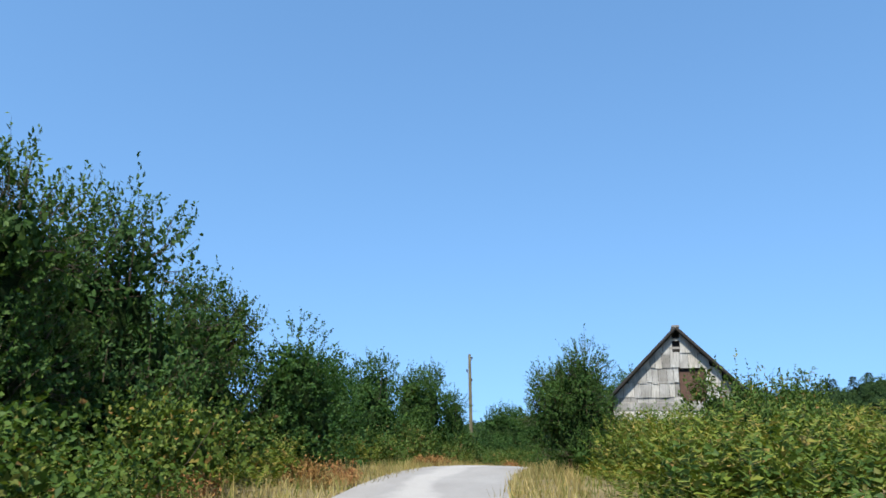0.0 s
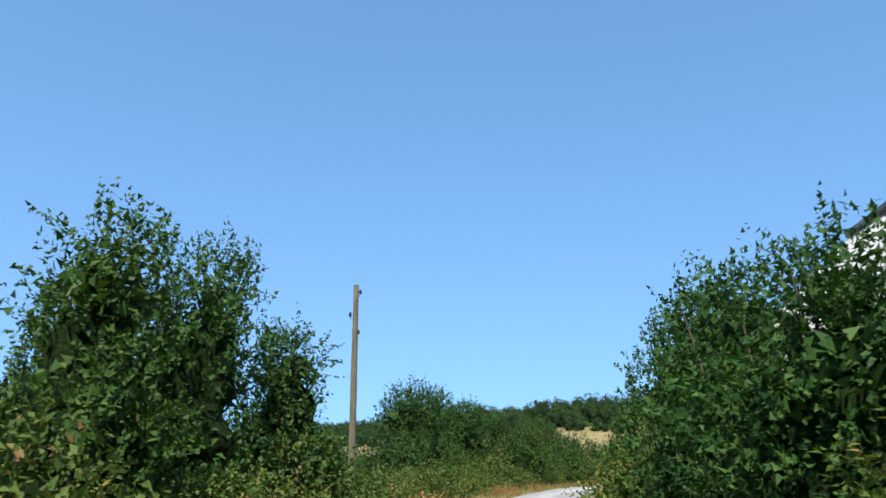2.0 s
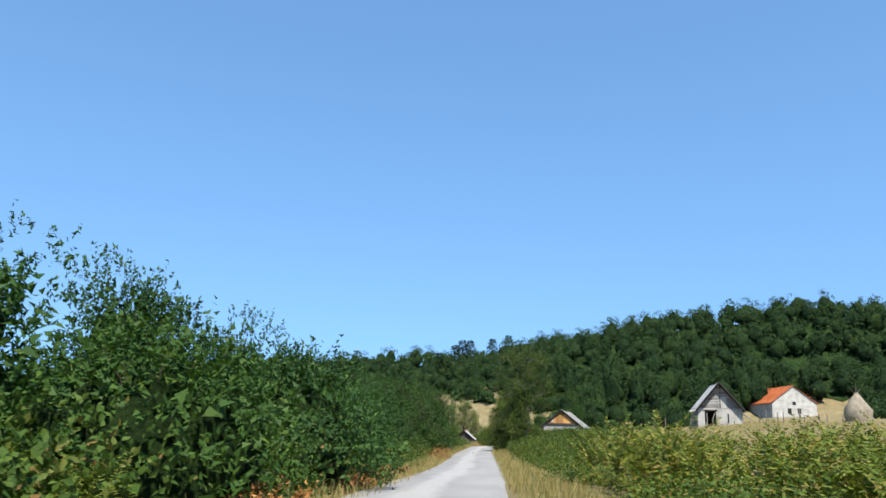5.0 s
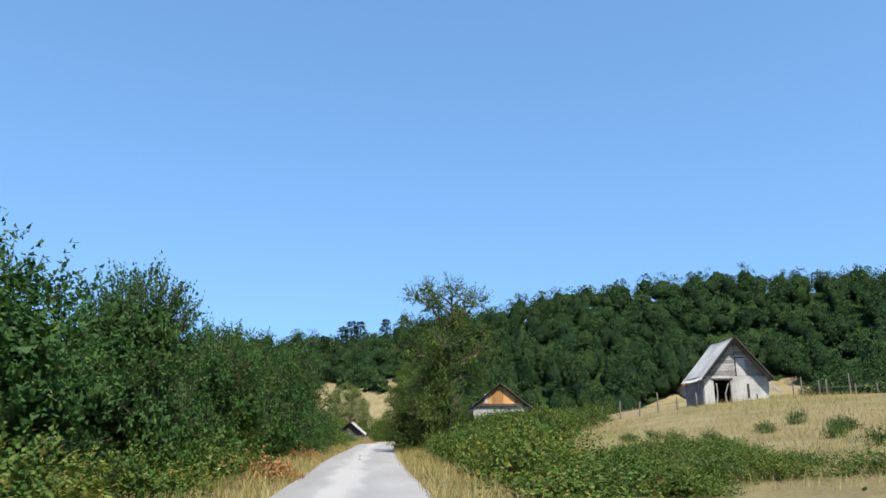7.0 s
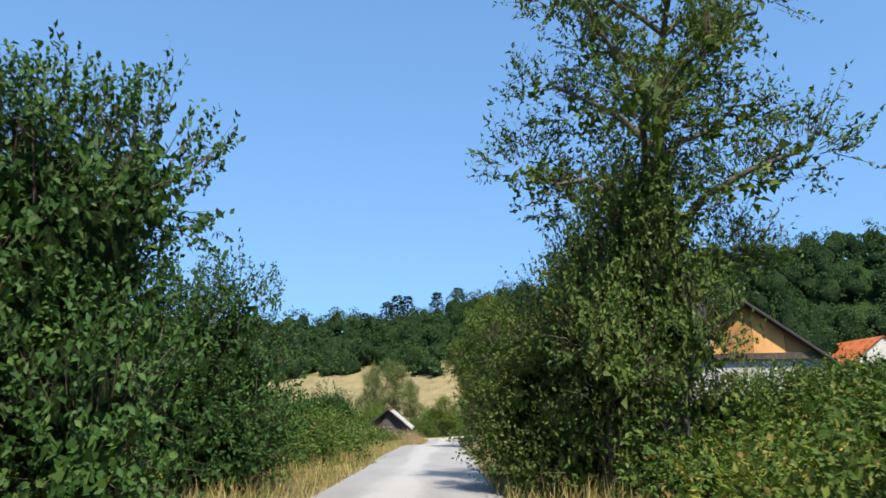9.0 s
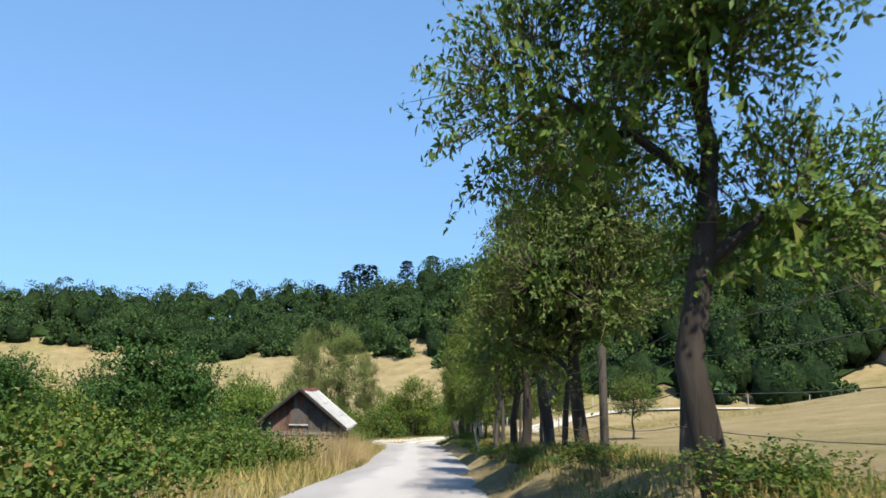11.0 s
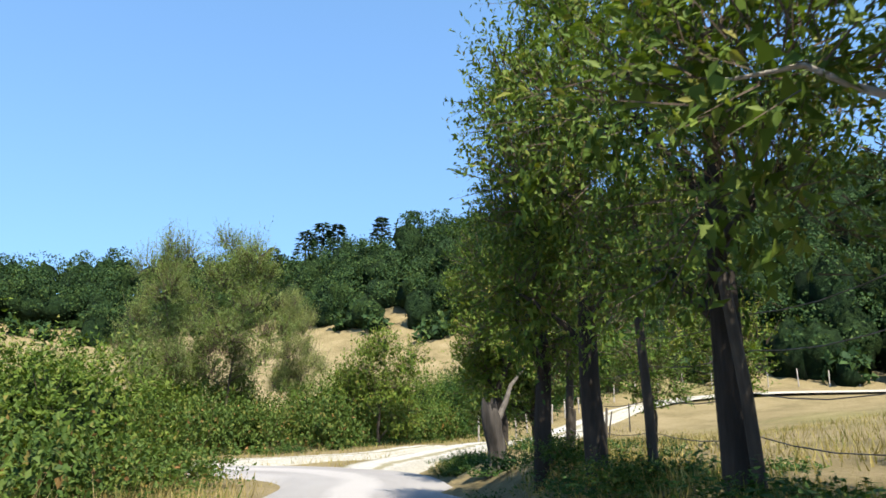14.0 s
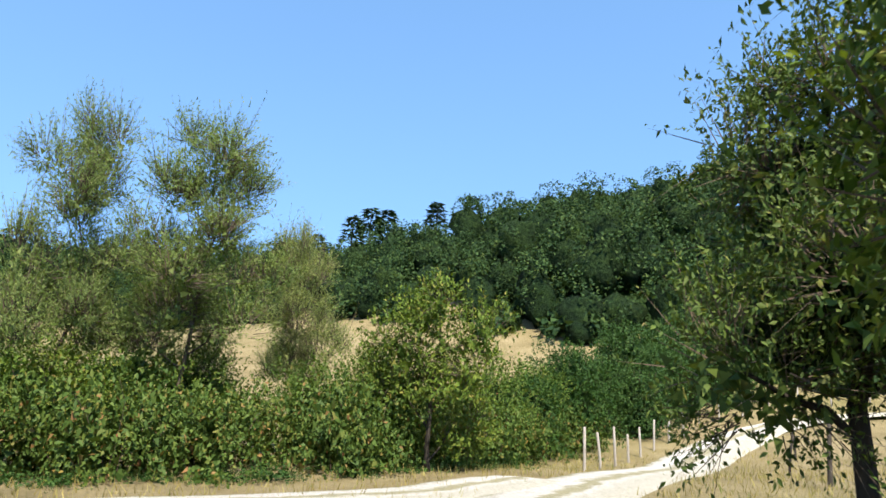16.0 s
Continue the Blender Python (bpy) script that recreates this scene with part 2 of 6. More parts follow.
def road_material():
    m = Nodes("pale_worn_asphalt")
    uv = m.node("ShaderNodeTexCoord").outputs["UV"]
    split = m.node("ShaderNodeSeparateXYZ")
    m.link(uv, split.inputs[0])
    streak = m.noise(2.2, 4.0, vector=uv, stretch=(1.0, 0.10, 1))
    wide = m.noise(0.6, 4.0, vector=uv, stretch=(4.0, 0.35, 1))
    fine = m.noise(55.0, 5.0, 0.8)
    base = m.ramp(wide, [(0.3, (0.22, 0.205, 0.195)), (0.7, (0.30, 0.285, 0.27))])
    # a dusty pale strip between and beside the wheel tracks
    wobble = m.node("ShaderNodeMath")
    wobble.operation = "MULTIPLY_ADD"
    m.link(streak, wobble.inputs[0])
    wobble.inputs[1].default_value = 0.5
    m.link(split.outputs[0], wobble.inputs[2])
    dust = m.ramp(wobble.outputs[0], [(0.05, (0.5, 0.5, 0.5)), (0.28, (0.05, 0.05, 0.05)), (0.50, (0.05, 0.05, 0.05)), (0.60, (0.55, 0.55, 0.55)),
                                      (0.76, (0.55, 0.55, 0.55)), (0.84, (0.05, 0.05, 0.05)), (1.0, (0.1, 0.1, 0.1))])
    colour = m.mix(dust, base, (0.42, 0.395, 0.37))
    colour = m.mix(1.0, colour, m.ramp(fine, [(0.3, (0.7, 0.7, 0.7)), (0.7, (1.0, 1.0, 1.0))]), "MULTIPLY")
    m.bump(fine, 0.5, 0.01)
    return m.finish(colour, 0.85, 0.25)


GROUND = ground_material()
ROAD = road_material()


def gravel_material():
    """Two worn wheel ruts of gravel with dry grass between and beside them."""
    m = Nodes("rutted_gravel")
    uv = m.node("ShaderNodeTexCoord").outputs["UV"]
    split = m.node("ShaderNodeSeparateXYZ")
    m.link(uv, split.inputs[0])
    fine, patchy = m.noise(16.0, 6.0, 0.75), m.noise(1.1, 5.0, 0.7)
    stone = m.ramp(fine, [(0.3, (0.24, 0.22, 0.185)), (0.55, (0.42, 0.395, 0.355)), (0.75, (0.54, 0.515, 0.475))])
    grass = m.ramp(fine, [(0.3, (0.09, 0.09, 0.03)), (0.7, (0.24, 0.20, 0.09))])
    wobble = m.node("ShaderNodeMath")
    wobble.operation = "MULTIPLY_ADD"
    m.link(patchy, wobble.inputs[0])
    wobble.inputs[1].default_value = 0.5
    m.link(split.outputs[0], wobble.inputs[2])
    ruts = m.ramp(wobble.outputs[0], [(0.22, (0, 0, 0)), (0.36, (1, 1, 1)), (0.62, (1, 1, 1)), (0.7, (0.25, 0.25, 0.25)), (0.80, (0.25, 0.25, 0.25)), (0.88, (1, 1, 1)), (1.0, (0.7, 0.7, 0.7))])
    m.bump(fine, 1.0, 0.04)
    return m.finish(m.mix(ruts, grass, stone), 0.95, 0.1)


GRAVEL = gravel_material()
PATCH = mottled("dark_tar_patch", (0.06, 0.06, 0.06), (0.09, 0.09, 0.09), (0.12, 0.12, 0.12), 30, 3)

# ---- the road's line and the lie of the land ----
LINE_T = np.array([row[0] for row in PATH])
LINE_P = np.array([row[1] for row in PATH])
CAMERA_HEIGHT = 1.2
ROAD_SHIFT = -0.45      # the road's middle lies left of the line driven
ROAD_HALF = 1.5


def glide(times, values, t):
    """Cubic interpolation that passes smoothly through all the values."""
    slope = np.gradient(values, times)
    n = np.clip(np.searchsorted(times, t) - 1, 0, len(times) - 2)
    w = times[n + 1] - times[n]
    u = (t - times[n]) / w
    return ((2 * u**3 - 3 * u**2 + 1) * values[n] + (u**3 - 2 * u**2 + u) * w * slope[n]
            + (3 * u**2 - 2 * u**3) * values[n + 1] + (u**3 - u**2) * w * slope[n + 1])


FINE_T = np.arange(0, 16.001, 0.1)
FINE_P = np.stack([glide(LINE_T, LINE_P[:, k], FINE_T) for k in range(3)], 1)
LINE_T, LINE_P = FINE_T, FINE_P


def road_shift(t):
    return ROAD_SHIFT - 0.55 * math.exp(-(((t - 5.9) / 0.8) ** 2)) - 0.75 * math.exp(-(((t - 2.0) / 0.6) ** 2))


def road_lift(t):
    return 0.2 * math.exp(-(((t - 5.6) / 0.9) ** 2)) - 0.18 * math.exp(-(((t - 0.9) / 0.6) ** 2))


def line_at(t):
    """Place and heading of the line driven, by the second at which it is passed."""
    p = np.array([np.interp(t, LINE_T, LINE_P[:, k]) for k in range(3)])
    a = np.array([np.interp(max(t - 0.5, 0), LINE_T, LINE_P[:, k]) for k in range(3)])
    b = np.array([np.interp(min(t + 0.5, 16), LINE_T, LINE_P[:, k]) for k in range(3)])
    d = (b - a)[:2]
    return p, d / np.linalg.norm(d)


def beside(t, off):
    """The place off metres to the right of the line driven."""
    p, d = line_at(t)
    return np.array([p[0] + d[1] * off, p[1] - d[0] * off])


def smooth(values, n=5):
    k = np.ones(n) / n
    return np.convolve(np.pad(values, n // 2, mode="edge"), k, "valid")


def road_line():
    """Middle of the road, from behind the start to the bend at the end and on to the left."""
    mid = []
    for t in np.arange(0, 15.01, 0.25):
        mid.append((*beside(t, road_shift(t)), np.interp(t, LINE_T, LINE_P[:, 2]) - CAMERA_HEIGHT + road_lift(t)))
    mid = np.array(mid)
    back = mid[0] + np.outer(np.arange(-10, 0), np.array([mid[1] - mid[0]]) * 1.0).reshape(-1, 3) * 1.2
    end, d = mid[-1], (mid[-1] - mid[-4]) / np.linalg.norm((mid[-1] - mid[-4])[:2])
    bend = []
    p, a = end.copy(), math.atan2(d[1], d[0])
    for n in range(30):
        a += radians(17.0) if 8 <= n < 15 else 0
        p = p + np.array([math.cos(a) * 1.2, math.sin(a) * 1.2, -0.012 if n < 12 else 0.0])
        bend.append(p.copy())
    line = np.concatenate([back, mid, bend])
    for k in range(3):
        line[:, k] = smooth(line[:, k], 5)
    return line


def resample(line, step):
    d = np.r_[0, np.cumsum(np.linalg.norm(np.diff(line[:, :2], axis=0), axis=1))]
    s = np.arange(0, d[-1], step)
    return np.stack([np.interp(s, d, line[:, k]) for k in range(3)], 1)


ROAD_LINE = resample(road_line(), 0.8)
ROAD_DIR = np.gradient(ROAD_LINE[:, :2], axis=0)
ROAD_DIR /= np.linalg.norm(ROAD_DIR, axis=1)[:, None]
CREST = [(-40, 400, 8), (0, 352, 11), (34, 318, 14), (62, 304, 16), (84, 305, 18.5), (104, 303, 22.5), (108, 277, 18), (131, 258, 23.5), (157, 246, 30), (185, 226, 34), (208, 198, 33), (236, 140, 30), (255, 50, 30), (240, -120, 27)]


def line_distance(x, y, line):
    """Distance from many places to a polyline, with the height of its nearest point."""
    best, high = np.full(x.shape, 1e9), np.zeros(x.shape)
    for (ax, ay, az), (bx, by, bz) in zip(line[:-1], line[1:]):
        u = np.clip(((x - ax) * (bx - ax) + (y - ay) * (by - ay)) / ((bx - ax) ** 2 + (by - ay) ** 2), 0, 1)
        d = np.hypot(x - ax - u * (bx - ax), y - ay - u * (by - ay))
        near = d < best
        best, high = np.where(near, d, best), np.where(near, az + u * (bz - az), high)
    return best, high


def waves(x, y, scale, seed=0):
    return (np.sin(x / scale + seed) * np.cos(y / scale * 1.13 + seed * 2) + 0.5 * np.sin((x + y) / scale * 2.3 + seed * 3)) / 1.5


def road_near(x, y):
    """Distance to the road's middle, the road's height there, and the side (right is positive)."""
    best, high, side = np.full(x.shape, 1e9), np.zeros(x.shape), np.ones(x.shape)
    for n in range(0, len(ROAD_LINE), 3):
        px, py, pz = ROAD_LINE[n]
        d = np.hypot(x - px, y - py)
        near = d < best
        s = (x - px) * ROAD_DIR[n, 1] - (y - py) * ROAD_DIR[n, 0]
        best, high, side = np.where(near, d, best), np.where(near, pz, high), np.where(near, s, side)
    return np.where(best < 25, np.abs(side), best), high, np.sign(side), best


def land(x, y):
    x, y = np.asarray(x, float), np.asarray(y, float)
    off, zr, side, far = road_near(x, y)
    z = zr * np.exp(-(far / 60.0) ** 2)
    out = np.clip(off - 3.0, 0, None)
    rise = np.clip(out - 4, 0, 90)
    # right: fields rise towards the wood; left: the land falls a little
    z = z + np.where(side > 0, 0.105 * rise * np.clip((y + 20) / 60, 0.3, 1) * np.clip(1 - (y - 140) / 90, 0.42, 1), -0.012 * rise)
    z = z + 1.3 * np.exp(-(((x - 68) / 14) ** 2 + ((y - 129) / 14) ** 2))
    z = z + 3.0 * np.exp(-(((x - 118) / 22) ** 2 + ((y - 170) / 20) ** 2)) + 2.0 * np.exp(-(((x - 144) / 14) ** 2 + ((y - 187) / 12) ** 2)) - 3.4 * np.exp(-(((x - 93) / 18) ** 2 + ((y - 275) / 24) ** 2))
    z = z - 0.85 * np.exp(-(((x - 59.8) / 4) ** 2 + ((y - 174) / 6) ** 2))
    # a low bank between the lane and the fenced field
    step = np.clip((off - 1.6) / 1.0, 0, 1) * np.clip((y - 142) / 7, 0, 1) * np.clip((187.5 - y) / 4, 0, 1) * (side > 0) * np.clip((75 - far) / 40, 0, 1)
    z = z + 0.7 * step * step * (3 - 2 * step)
    d, h = line_distance(x, y, CREST)
    u = np.clip(1 - d / 76.0, 0, 1)
    z = z + (h - 2) * (u * u * (3 - 2 * u)) ** 1.7
    z = z + waves(x, y, 9.0) * 0.12 * np.clip(out / 6, 0, 1) + waves(x, y, 60, 2) * 0.8 * np.clip(out / 60, 0, 1)
    z = z - 0.45 * np.exp(-(((x - 92) / 10) ** 2 + ((y - 203) / 8) ** 2))
    # low hills all round, far off
    r = np.hypot(x - 60, y - 150)
    z = z + np.clip((r - 420) / 500, 0, 1) * (22 + 12 * waves(x, y, 150, 1))
    return z - 0.10 * np.clip(2.6 - off, 0, 1) * (far < 25)


def quick_mesh(name, verts, faces, material, smooth_shade=False):
    """A mesh from arrays of places and of triangles or quads."""
    verts, faces = np.asarray(verts, np.float32), np.asarray(faces, np.int32)
    me = bpy.data.meshes.new(name)
    me.vertices.add(len(verts))
    me.vertices.foreach_set("co", verts.ravel())
    n, k = faces.shape
    me.loops.add(n * k)
    me.loops.foreach_set("vertex_index", faces.ravel())
    me.polygons.add(n)
    me.polygons.foreach_set("loop_start", np.arange(0, n * k, k, dtype=np.int32))
    if smooth_shade:
        me.polygons.foreach_set("use_smooth", np.ones(n, bool))
    me.update(calc_edges=True)
    me.validate()
    me.materials.append(material)
    return me


def part(name, me, parent, label=""):
    ob = new(name, me)
    ob.parent = parent
    return tagged(ob, label) if label else ob


def thing(name, m, label, category, group="", kind=""):
    ob = new(name)
    ob.matrix_world = m
    return tagged(ob, label, category, group, kind)


def grid_faces(nx, ny):
    i = np.arange(nx * ny).reshape(ny, nx)
    return np.stack([i[:-1, :-1], i[:-1, 1:], i[1:, 1:], i[1:, :-1]], -1).reshape(-1, 4)


def build_ground():
    far = np.array([15, 35, 60, 100, 160, 260, 420, 700, 1200, 2200])
    xs = np.r_[-30 - far[::-1], np.arange(-30, 150, 1.6), 150, 150 + far * 1.0]
    xs = np.unique(np.r_[xs, np.arange(150, 300, 8)])
    ys = np.unique(np.r_[-30 - far[::-1], np.arange(-30, 240, 1.6), np.arange(240, 400, 6), 400 + far])
    gx, gy = np.meshgrid(xs, ys)
    gz = land(gx, gy)
    me = quick_mesh("ground", np.stack([gx, gy, gz], -1).reshape(-1, 3), grid_faces(len(xs), len(ys)), GROUND, True)
    tagged(new("ground", me), "dry summer meadow ground of straw-coloured grass", "ground", kind="structure")


def ribbon(name, line, half, material, lift, label, category, skirt=0.25, ragged=0.0, seed=1):
    """A road laid along a line, slightly cambered, its edges sunk into the verge."""
    rng = np.random.default_rng(seed)
    across = np.array([-1 - skirt / half, -1, -0.5, 0, 0.5, 1, 1 + skirt / half])
    drop = np.array([-0.14, 0, 0.025, 0.035, 0.025, 0, -0.14])
    d = np.gradient(line[:, :2], axis=0)
    d /= np.linalg.norm(d, axis=1)[:, None]
    wide = half * (1 + ragged * smooth(rng.uniform(-1, 1, len(line)), 5))
    v = np.zeros((len(line), 7, 3))
    for k in range(7):
        v[:, k, 0] = line[:, 0] + d[:, 1] * across[k] * wide
        v[:, k, 1] = line[:, 1] - d[:, 0] * across[k] * wide
        v[:, k, 2] = line[:, 2] + lift + drop[k]
    me = quick_mesh(name, v.reshape(-1, 3), grid_faces(7, len(line))[:, ::-1], material, True)
    uv = me.uv_layers.new(name="UVMap")
    idx = np.empty(len(me.loops), np.int32)
    me.loops.foreach_get("vertex_index", idx)
    s = np.r_[0, np.cumsum(np.linalg.norm(np.diff(line[:, :2], axis=0), axis=1))]
    uvs = np.stack([(across[idx % 7] + 1) / 2, s[idx // 7]], 1)
    uv.data.foreach_set("uv", uvs.astype(np.float32).ravel())
    return tagged(new(name, me), label, category, kind="structure")


build_ground()
ribbon("road", ROAD_LINE, ROAD_HALF, ROAD, 0.03, "narrow pale worn asphalt lane with dusty streaks", "road", ragged=0.05)

# the gravel track that leaves to the right at the bend
track = [(71.8, 187.0), (75.2, 191.2), (79, 194.2), (84.5, 197.9), (90, 202.2), (96, 206.2), (104, 209.0), (112, 206.5), (119, 200), (130, 188)]
track = np.array([(x, y, 0.0) for x, y in track])
TRACK_LINE = resample(track, 2.0)
for k in range(2):
    TRACK_LINE[:, k] = smooth(TRACK_LINE[:, k], 5)
TRACK_LINE[:, 2] = land(TRACK_LINE[:, 0], TRACK_LINE[:, 1])
ribbon("gravel_track", TRACK_LINE, 1.15, GRAVEL, 0.06, "white gravel farm track beside the fenced field", "track", ragged=0.15, seed=3)
apron = resample(np.array([(60.0, 192.6, 0.0), (66.0, 193.4, 0.0), (71.0, 193.7, 0.0), (75.5, 194.4, 0.0), (80.0, 196.4, 0.0)]), 1.0)
apron[:, 2] = land(apron[:, 0], apron[:, 1])
ribbon("gravel_apron", apron, 0.9, GRAVEL, 0.075, "dusty gravel shoulder round the outside of the bend", "gravel", ragged=0.25, seed=4)

# ---- plants ----


def unit(v):
    return v / np.maximum(np.linalg.norm(v, axis=-1, keepdims=True), 1e-9)


def leaves(at, axis, normal, length, width):
    """Pointed leaves, one small face each: a broad side by the stalk, and the tip."""
    axis = unit(axis)
    side = unit(np.cross(axis, normal))
    length, width = np.asarray(length).reshape(-1, 1), np.asarray(width).reshape(-1, 1)
    v = np.stack([at + side * width * 0.55, at + axis * length, at - side * width * 0.45 + axis * length * 0.18], 1)
    n = len(at)
    return v.reshape(-1, 3), np.arange(3 * n).reshape(n, 3)


def folded_leaves(at, axis, normal, length, width):
    """Oval leaves of two faces folded along the midrib."""
    axis = unit(axis)
    side = unit(np.cross(axis, normal))
    lift = np.cross(side, axis)
    length, width = np.asarray(length).reshape(-1, 1), np.asarray(width).reshape(-1, 1)
    mid = at + axis * length * 0.42 + lift * width * 0.14
    v = np.stack([at, mid + side * width * 0.5, at + axis * length - lift * length * 0.08, mid - side * width * 0.5], 1)
    n = len(at)
    k = np.arange(n) * 4
    return v.reshape(-1, 3), np.concatenate([np.stack([k, k + 1, k + 2], 1), np.stack([k, k + 2, k + 3], 1)])


def joined(pieces):
    verts, faces, n = [], [], 0
    for v, f in pieces:
        verts.append(v)
        faces.append(f + n)
        n += len(v)
    return np.concatenate(verts), np.concatenate(faces)


def tube(points, radii, sides=6):
    """A tapering branch along points."""
    points, radii = np.asarray(points, float), np.asarray(radii, float)
    d = unit(np.gradient(points, axis=0))
    a = unit(np.cross(d, np.array([0.31, 0.87, 0.11])))
    b = np.cross(d, a)
    w = np.linspace(0, 2 * np.pi, sides, endpoint=False)
    ring = points[:, None] + radii[:, None, None] * (a[:, None] * np.cos(w)[None, :, None] + b[:, None] * np.sin(w)[None, :, None])
    n = len(points)
    i = np.arange(n * sides).reshape(n, sides)
    j = np.roll(i, -1, axis=1)
    return ring.reshape(-1, 3), np.stack([i[:-1], j[:-1], j[1:], i[1:]], -1).reshape(-1, 4)


def lobes_of(rng, width, height, n, low=0.12, top=1.0):
    """Ellipsoid lobes that fill a shrub of that width and height."""
    out = []
    for k in range(n):
        a, r = rng.uniform(0, 2 * np.pi), width / 2 * 0.62 * math.sqrt(rng.uniform(0, 1))
        z = height * (low + (0.74 - low) * rng.uniform(0, 1))
        shrink = 1 - 0.5 * (z / height) ** 2
        size = width * rng.uniform(0.24, 0.35)
        out.append((r * math.cos(a) * shrink, r * math.sin(a) * shrink, z, size * shrink + 0.25, size * shrink + 0.25, min(size * 0.95 * rng.uniform(0.8, 1.25), height * 0.3) * top))
    return np.array(out)


def foliage(rng, lobes, twigs, per, twig, leaf, slim=0.55, up=0.45, fill=0.25, fringe=0.0, droop=0.0, fine=False, clumps=7):
    """Leaves along twigs that point out of the lobes in tufts; longer shoots stand out on top."""
    area = lobes[:, 3] * lobes[:, 5] + lobes[:, 3] ** 2
    pick = rng.choice(len(lobes), twigs, p=area / area.sum())
    tufts = unit(rng.normal(size=(len(lobes), clumps, 3)) + np.array([0, 0, 0.25]))
    d = unit(tufts[pick, rng.integers(0, clumps, twigs)] + rng.normal(size=(twigs, 3)) * 0.36)
    d[:, 2] = np.where(d[:, 2] < -0.55, -d[:, 2], d[:, 2])
    r = 1 - 0.42 * rng.uniform(0, 1, twigs) ** 1.8
    start = lobes[pick, :3] + d * lobes[pick, 3:] * r[:, None]
    start[:, 2] = np.maximum(start[:, 2], 0.06)
    way = unit(d + np.array([0, 0, up]) + rng.normal(size=(twigs, 3)) * 0.35)
    shoot = (d[:, 2] > 0.35) & (rng.uniform(size=twigs) < 0.10)
    way[shoot] = unit(way[shoot] + np.array([0, 0, 0.8]))
    long = twig * rng.uniform(0.5, 1.2, twigs) * np.where(shoot, 1 + fringe, 1)
    f = (np.arange(per) + 0.5) / per
    at = start[:, None] + way[:, None] * (long[:, None] * f[None])[..., None]
    at[..., 2] -= droop * (long[:, None] * f[None]) ** 2
    at = at.reshape(-1, 3) + rng.normal(size=(twigs * per, 3)) * leaf * 0.25
    axis = np.repeat(way, per, 0) * 0.55 + rng.normal(size=at.shape) * 0.75
    normal = rng.normal(size=at.shape) * 0.42 + np.array([0, 0, 0.55]) + np.repeat(d, per, 0) * 0.9
    size = leaf * rng.uniform(0.7, 1.4, len(at))
    shape = folded_leaves if fine else leaves
    out = [shape(at, axis, normal, size * 1.2, size * (slim + (0.12 if fine else 0.2)))]
    if fill:
        n = int(twigs * fill * 3)
        inner = rng.choice(len(lobes), n, p=area / area.sum())
        around = unit(rng.normal(size=(n, 3)))
        at = lobes[inner, :3] + around * lobes[inner, 3:] * rng.uniform(0.12, 0.66, (n, 1))
        at[:, 2] = np.maximum(at[:, 2], 0.1)
        size = leaf * rng.uniform(1.6, 2.4, n)
        out.append(leaves(at, rng.normal(size=at.shape), around + rng.normal(size=at.shape) * 0.3, size * 1.2, size * 0.8))
    # every twig has its thin stalk
    tip = start + way * long[:, None]
    tip[:, 2] -= droop * long**2
    root = start - d * 0.25 * lobes[:, 3].mean()
    wide = unit(np.cross(way, rng.normal(size=way.shape))) * (0.004 + 0.008 * long[:, None])
    stalks = np.stack([root + wide, root - wide, tip], 1).reshape(-1, 3), np.arange(3 * twigs).reshape(twigs, 3)
    return joined(out), stalks


def crown_surface(rng, lobes, scale, nu=14, nv=9, rough=0.16):
    """One lumpy closed surface round all the lobes of a crown, drawn in by scale."""
    weight = lobes[:, 3:].prod(1)
    middle = (lobes[:, :3] * weight[:, None]).sum(0) / weight.sum()
    u, v = np.meshgrid(np.linspace(0, 2 * np.pi, nu, endpoint=False), np.linspace(0.1, np.pi - 0.1, nv))
    d = np.stack([np.cos(u) * np.sin(v), np.sin(u) * np.sin(v), np.cos(v)], -1).reshape(-1, 3)
    # where the ray from the middle leaves each ellipsoid, the farthest one counts
    q, w = d[:, None] / lobes[None, :, 3:], (middle - lobes[:, :3]) / lobes[:, 3:]
    a, b, c = (q * q).sum(-1), (q * w[None]).sum(-1), (w * w).sum(-1)[None] - 1
    disc = b * b - a * c
    r = np.where(disc > 0, (-b + np.sqrt(np.maximum(disc, 0))) / a, 0).max(1)
    r = np.maximum(r, 0.35 * r.mean()) * scale * rng.uniform(1 - rough, 1 + rough, len(r))
    k = np.arange(nu * nv).reshape(nv, nu)
    n = np.roll(k, -1, axis=1)
    return middle + d * r[:, None], np.stack([k[:-1], k[1:], n[1:], n[:-1]], -1).reshape(-1, 4)


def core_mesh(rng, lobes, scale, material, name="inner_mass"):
    """A dark heart under a crown's outer leaves, painted as the shade inside it."""
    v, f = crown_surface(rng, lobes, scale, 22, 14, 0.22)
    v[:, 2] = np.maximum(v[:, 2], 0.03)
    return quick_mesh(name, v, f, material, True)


def stems_mesh(rng, width, height, n, thick, material, name="stem", low=0.0):
    out = []
    for k in range(n):
        a = rng.uniform(0, 2 * np.pi)
        lean = rng.uniform(0.15, 0.42) * width
        p = [np.array([math.cos(a) * 0.1, math.sin(a) * 0.1, -0.15])]
        for q in (0.25, 0.5, 0.75, 0.95):
            p.append(np.array([math.cos(a) * lean * q, math.sin(a) * lean * q, height * 0.82 * q]) + rng.normal(size=3) * 0.06 * width * q * 0.5)
        out.append(tube(p, thick * np.array([1, 0.85, 0.62, 0.4, 0.15]), 5))
    v, f = joined(out)
    return quick_mesh(name, v, f, material, True)


KIT = {}
KIT_SIZE = {}


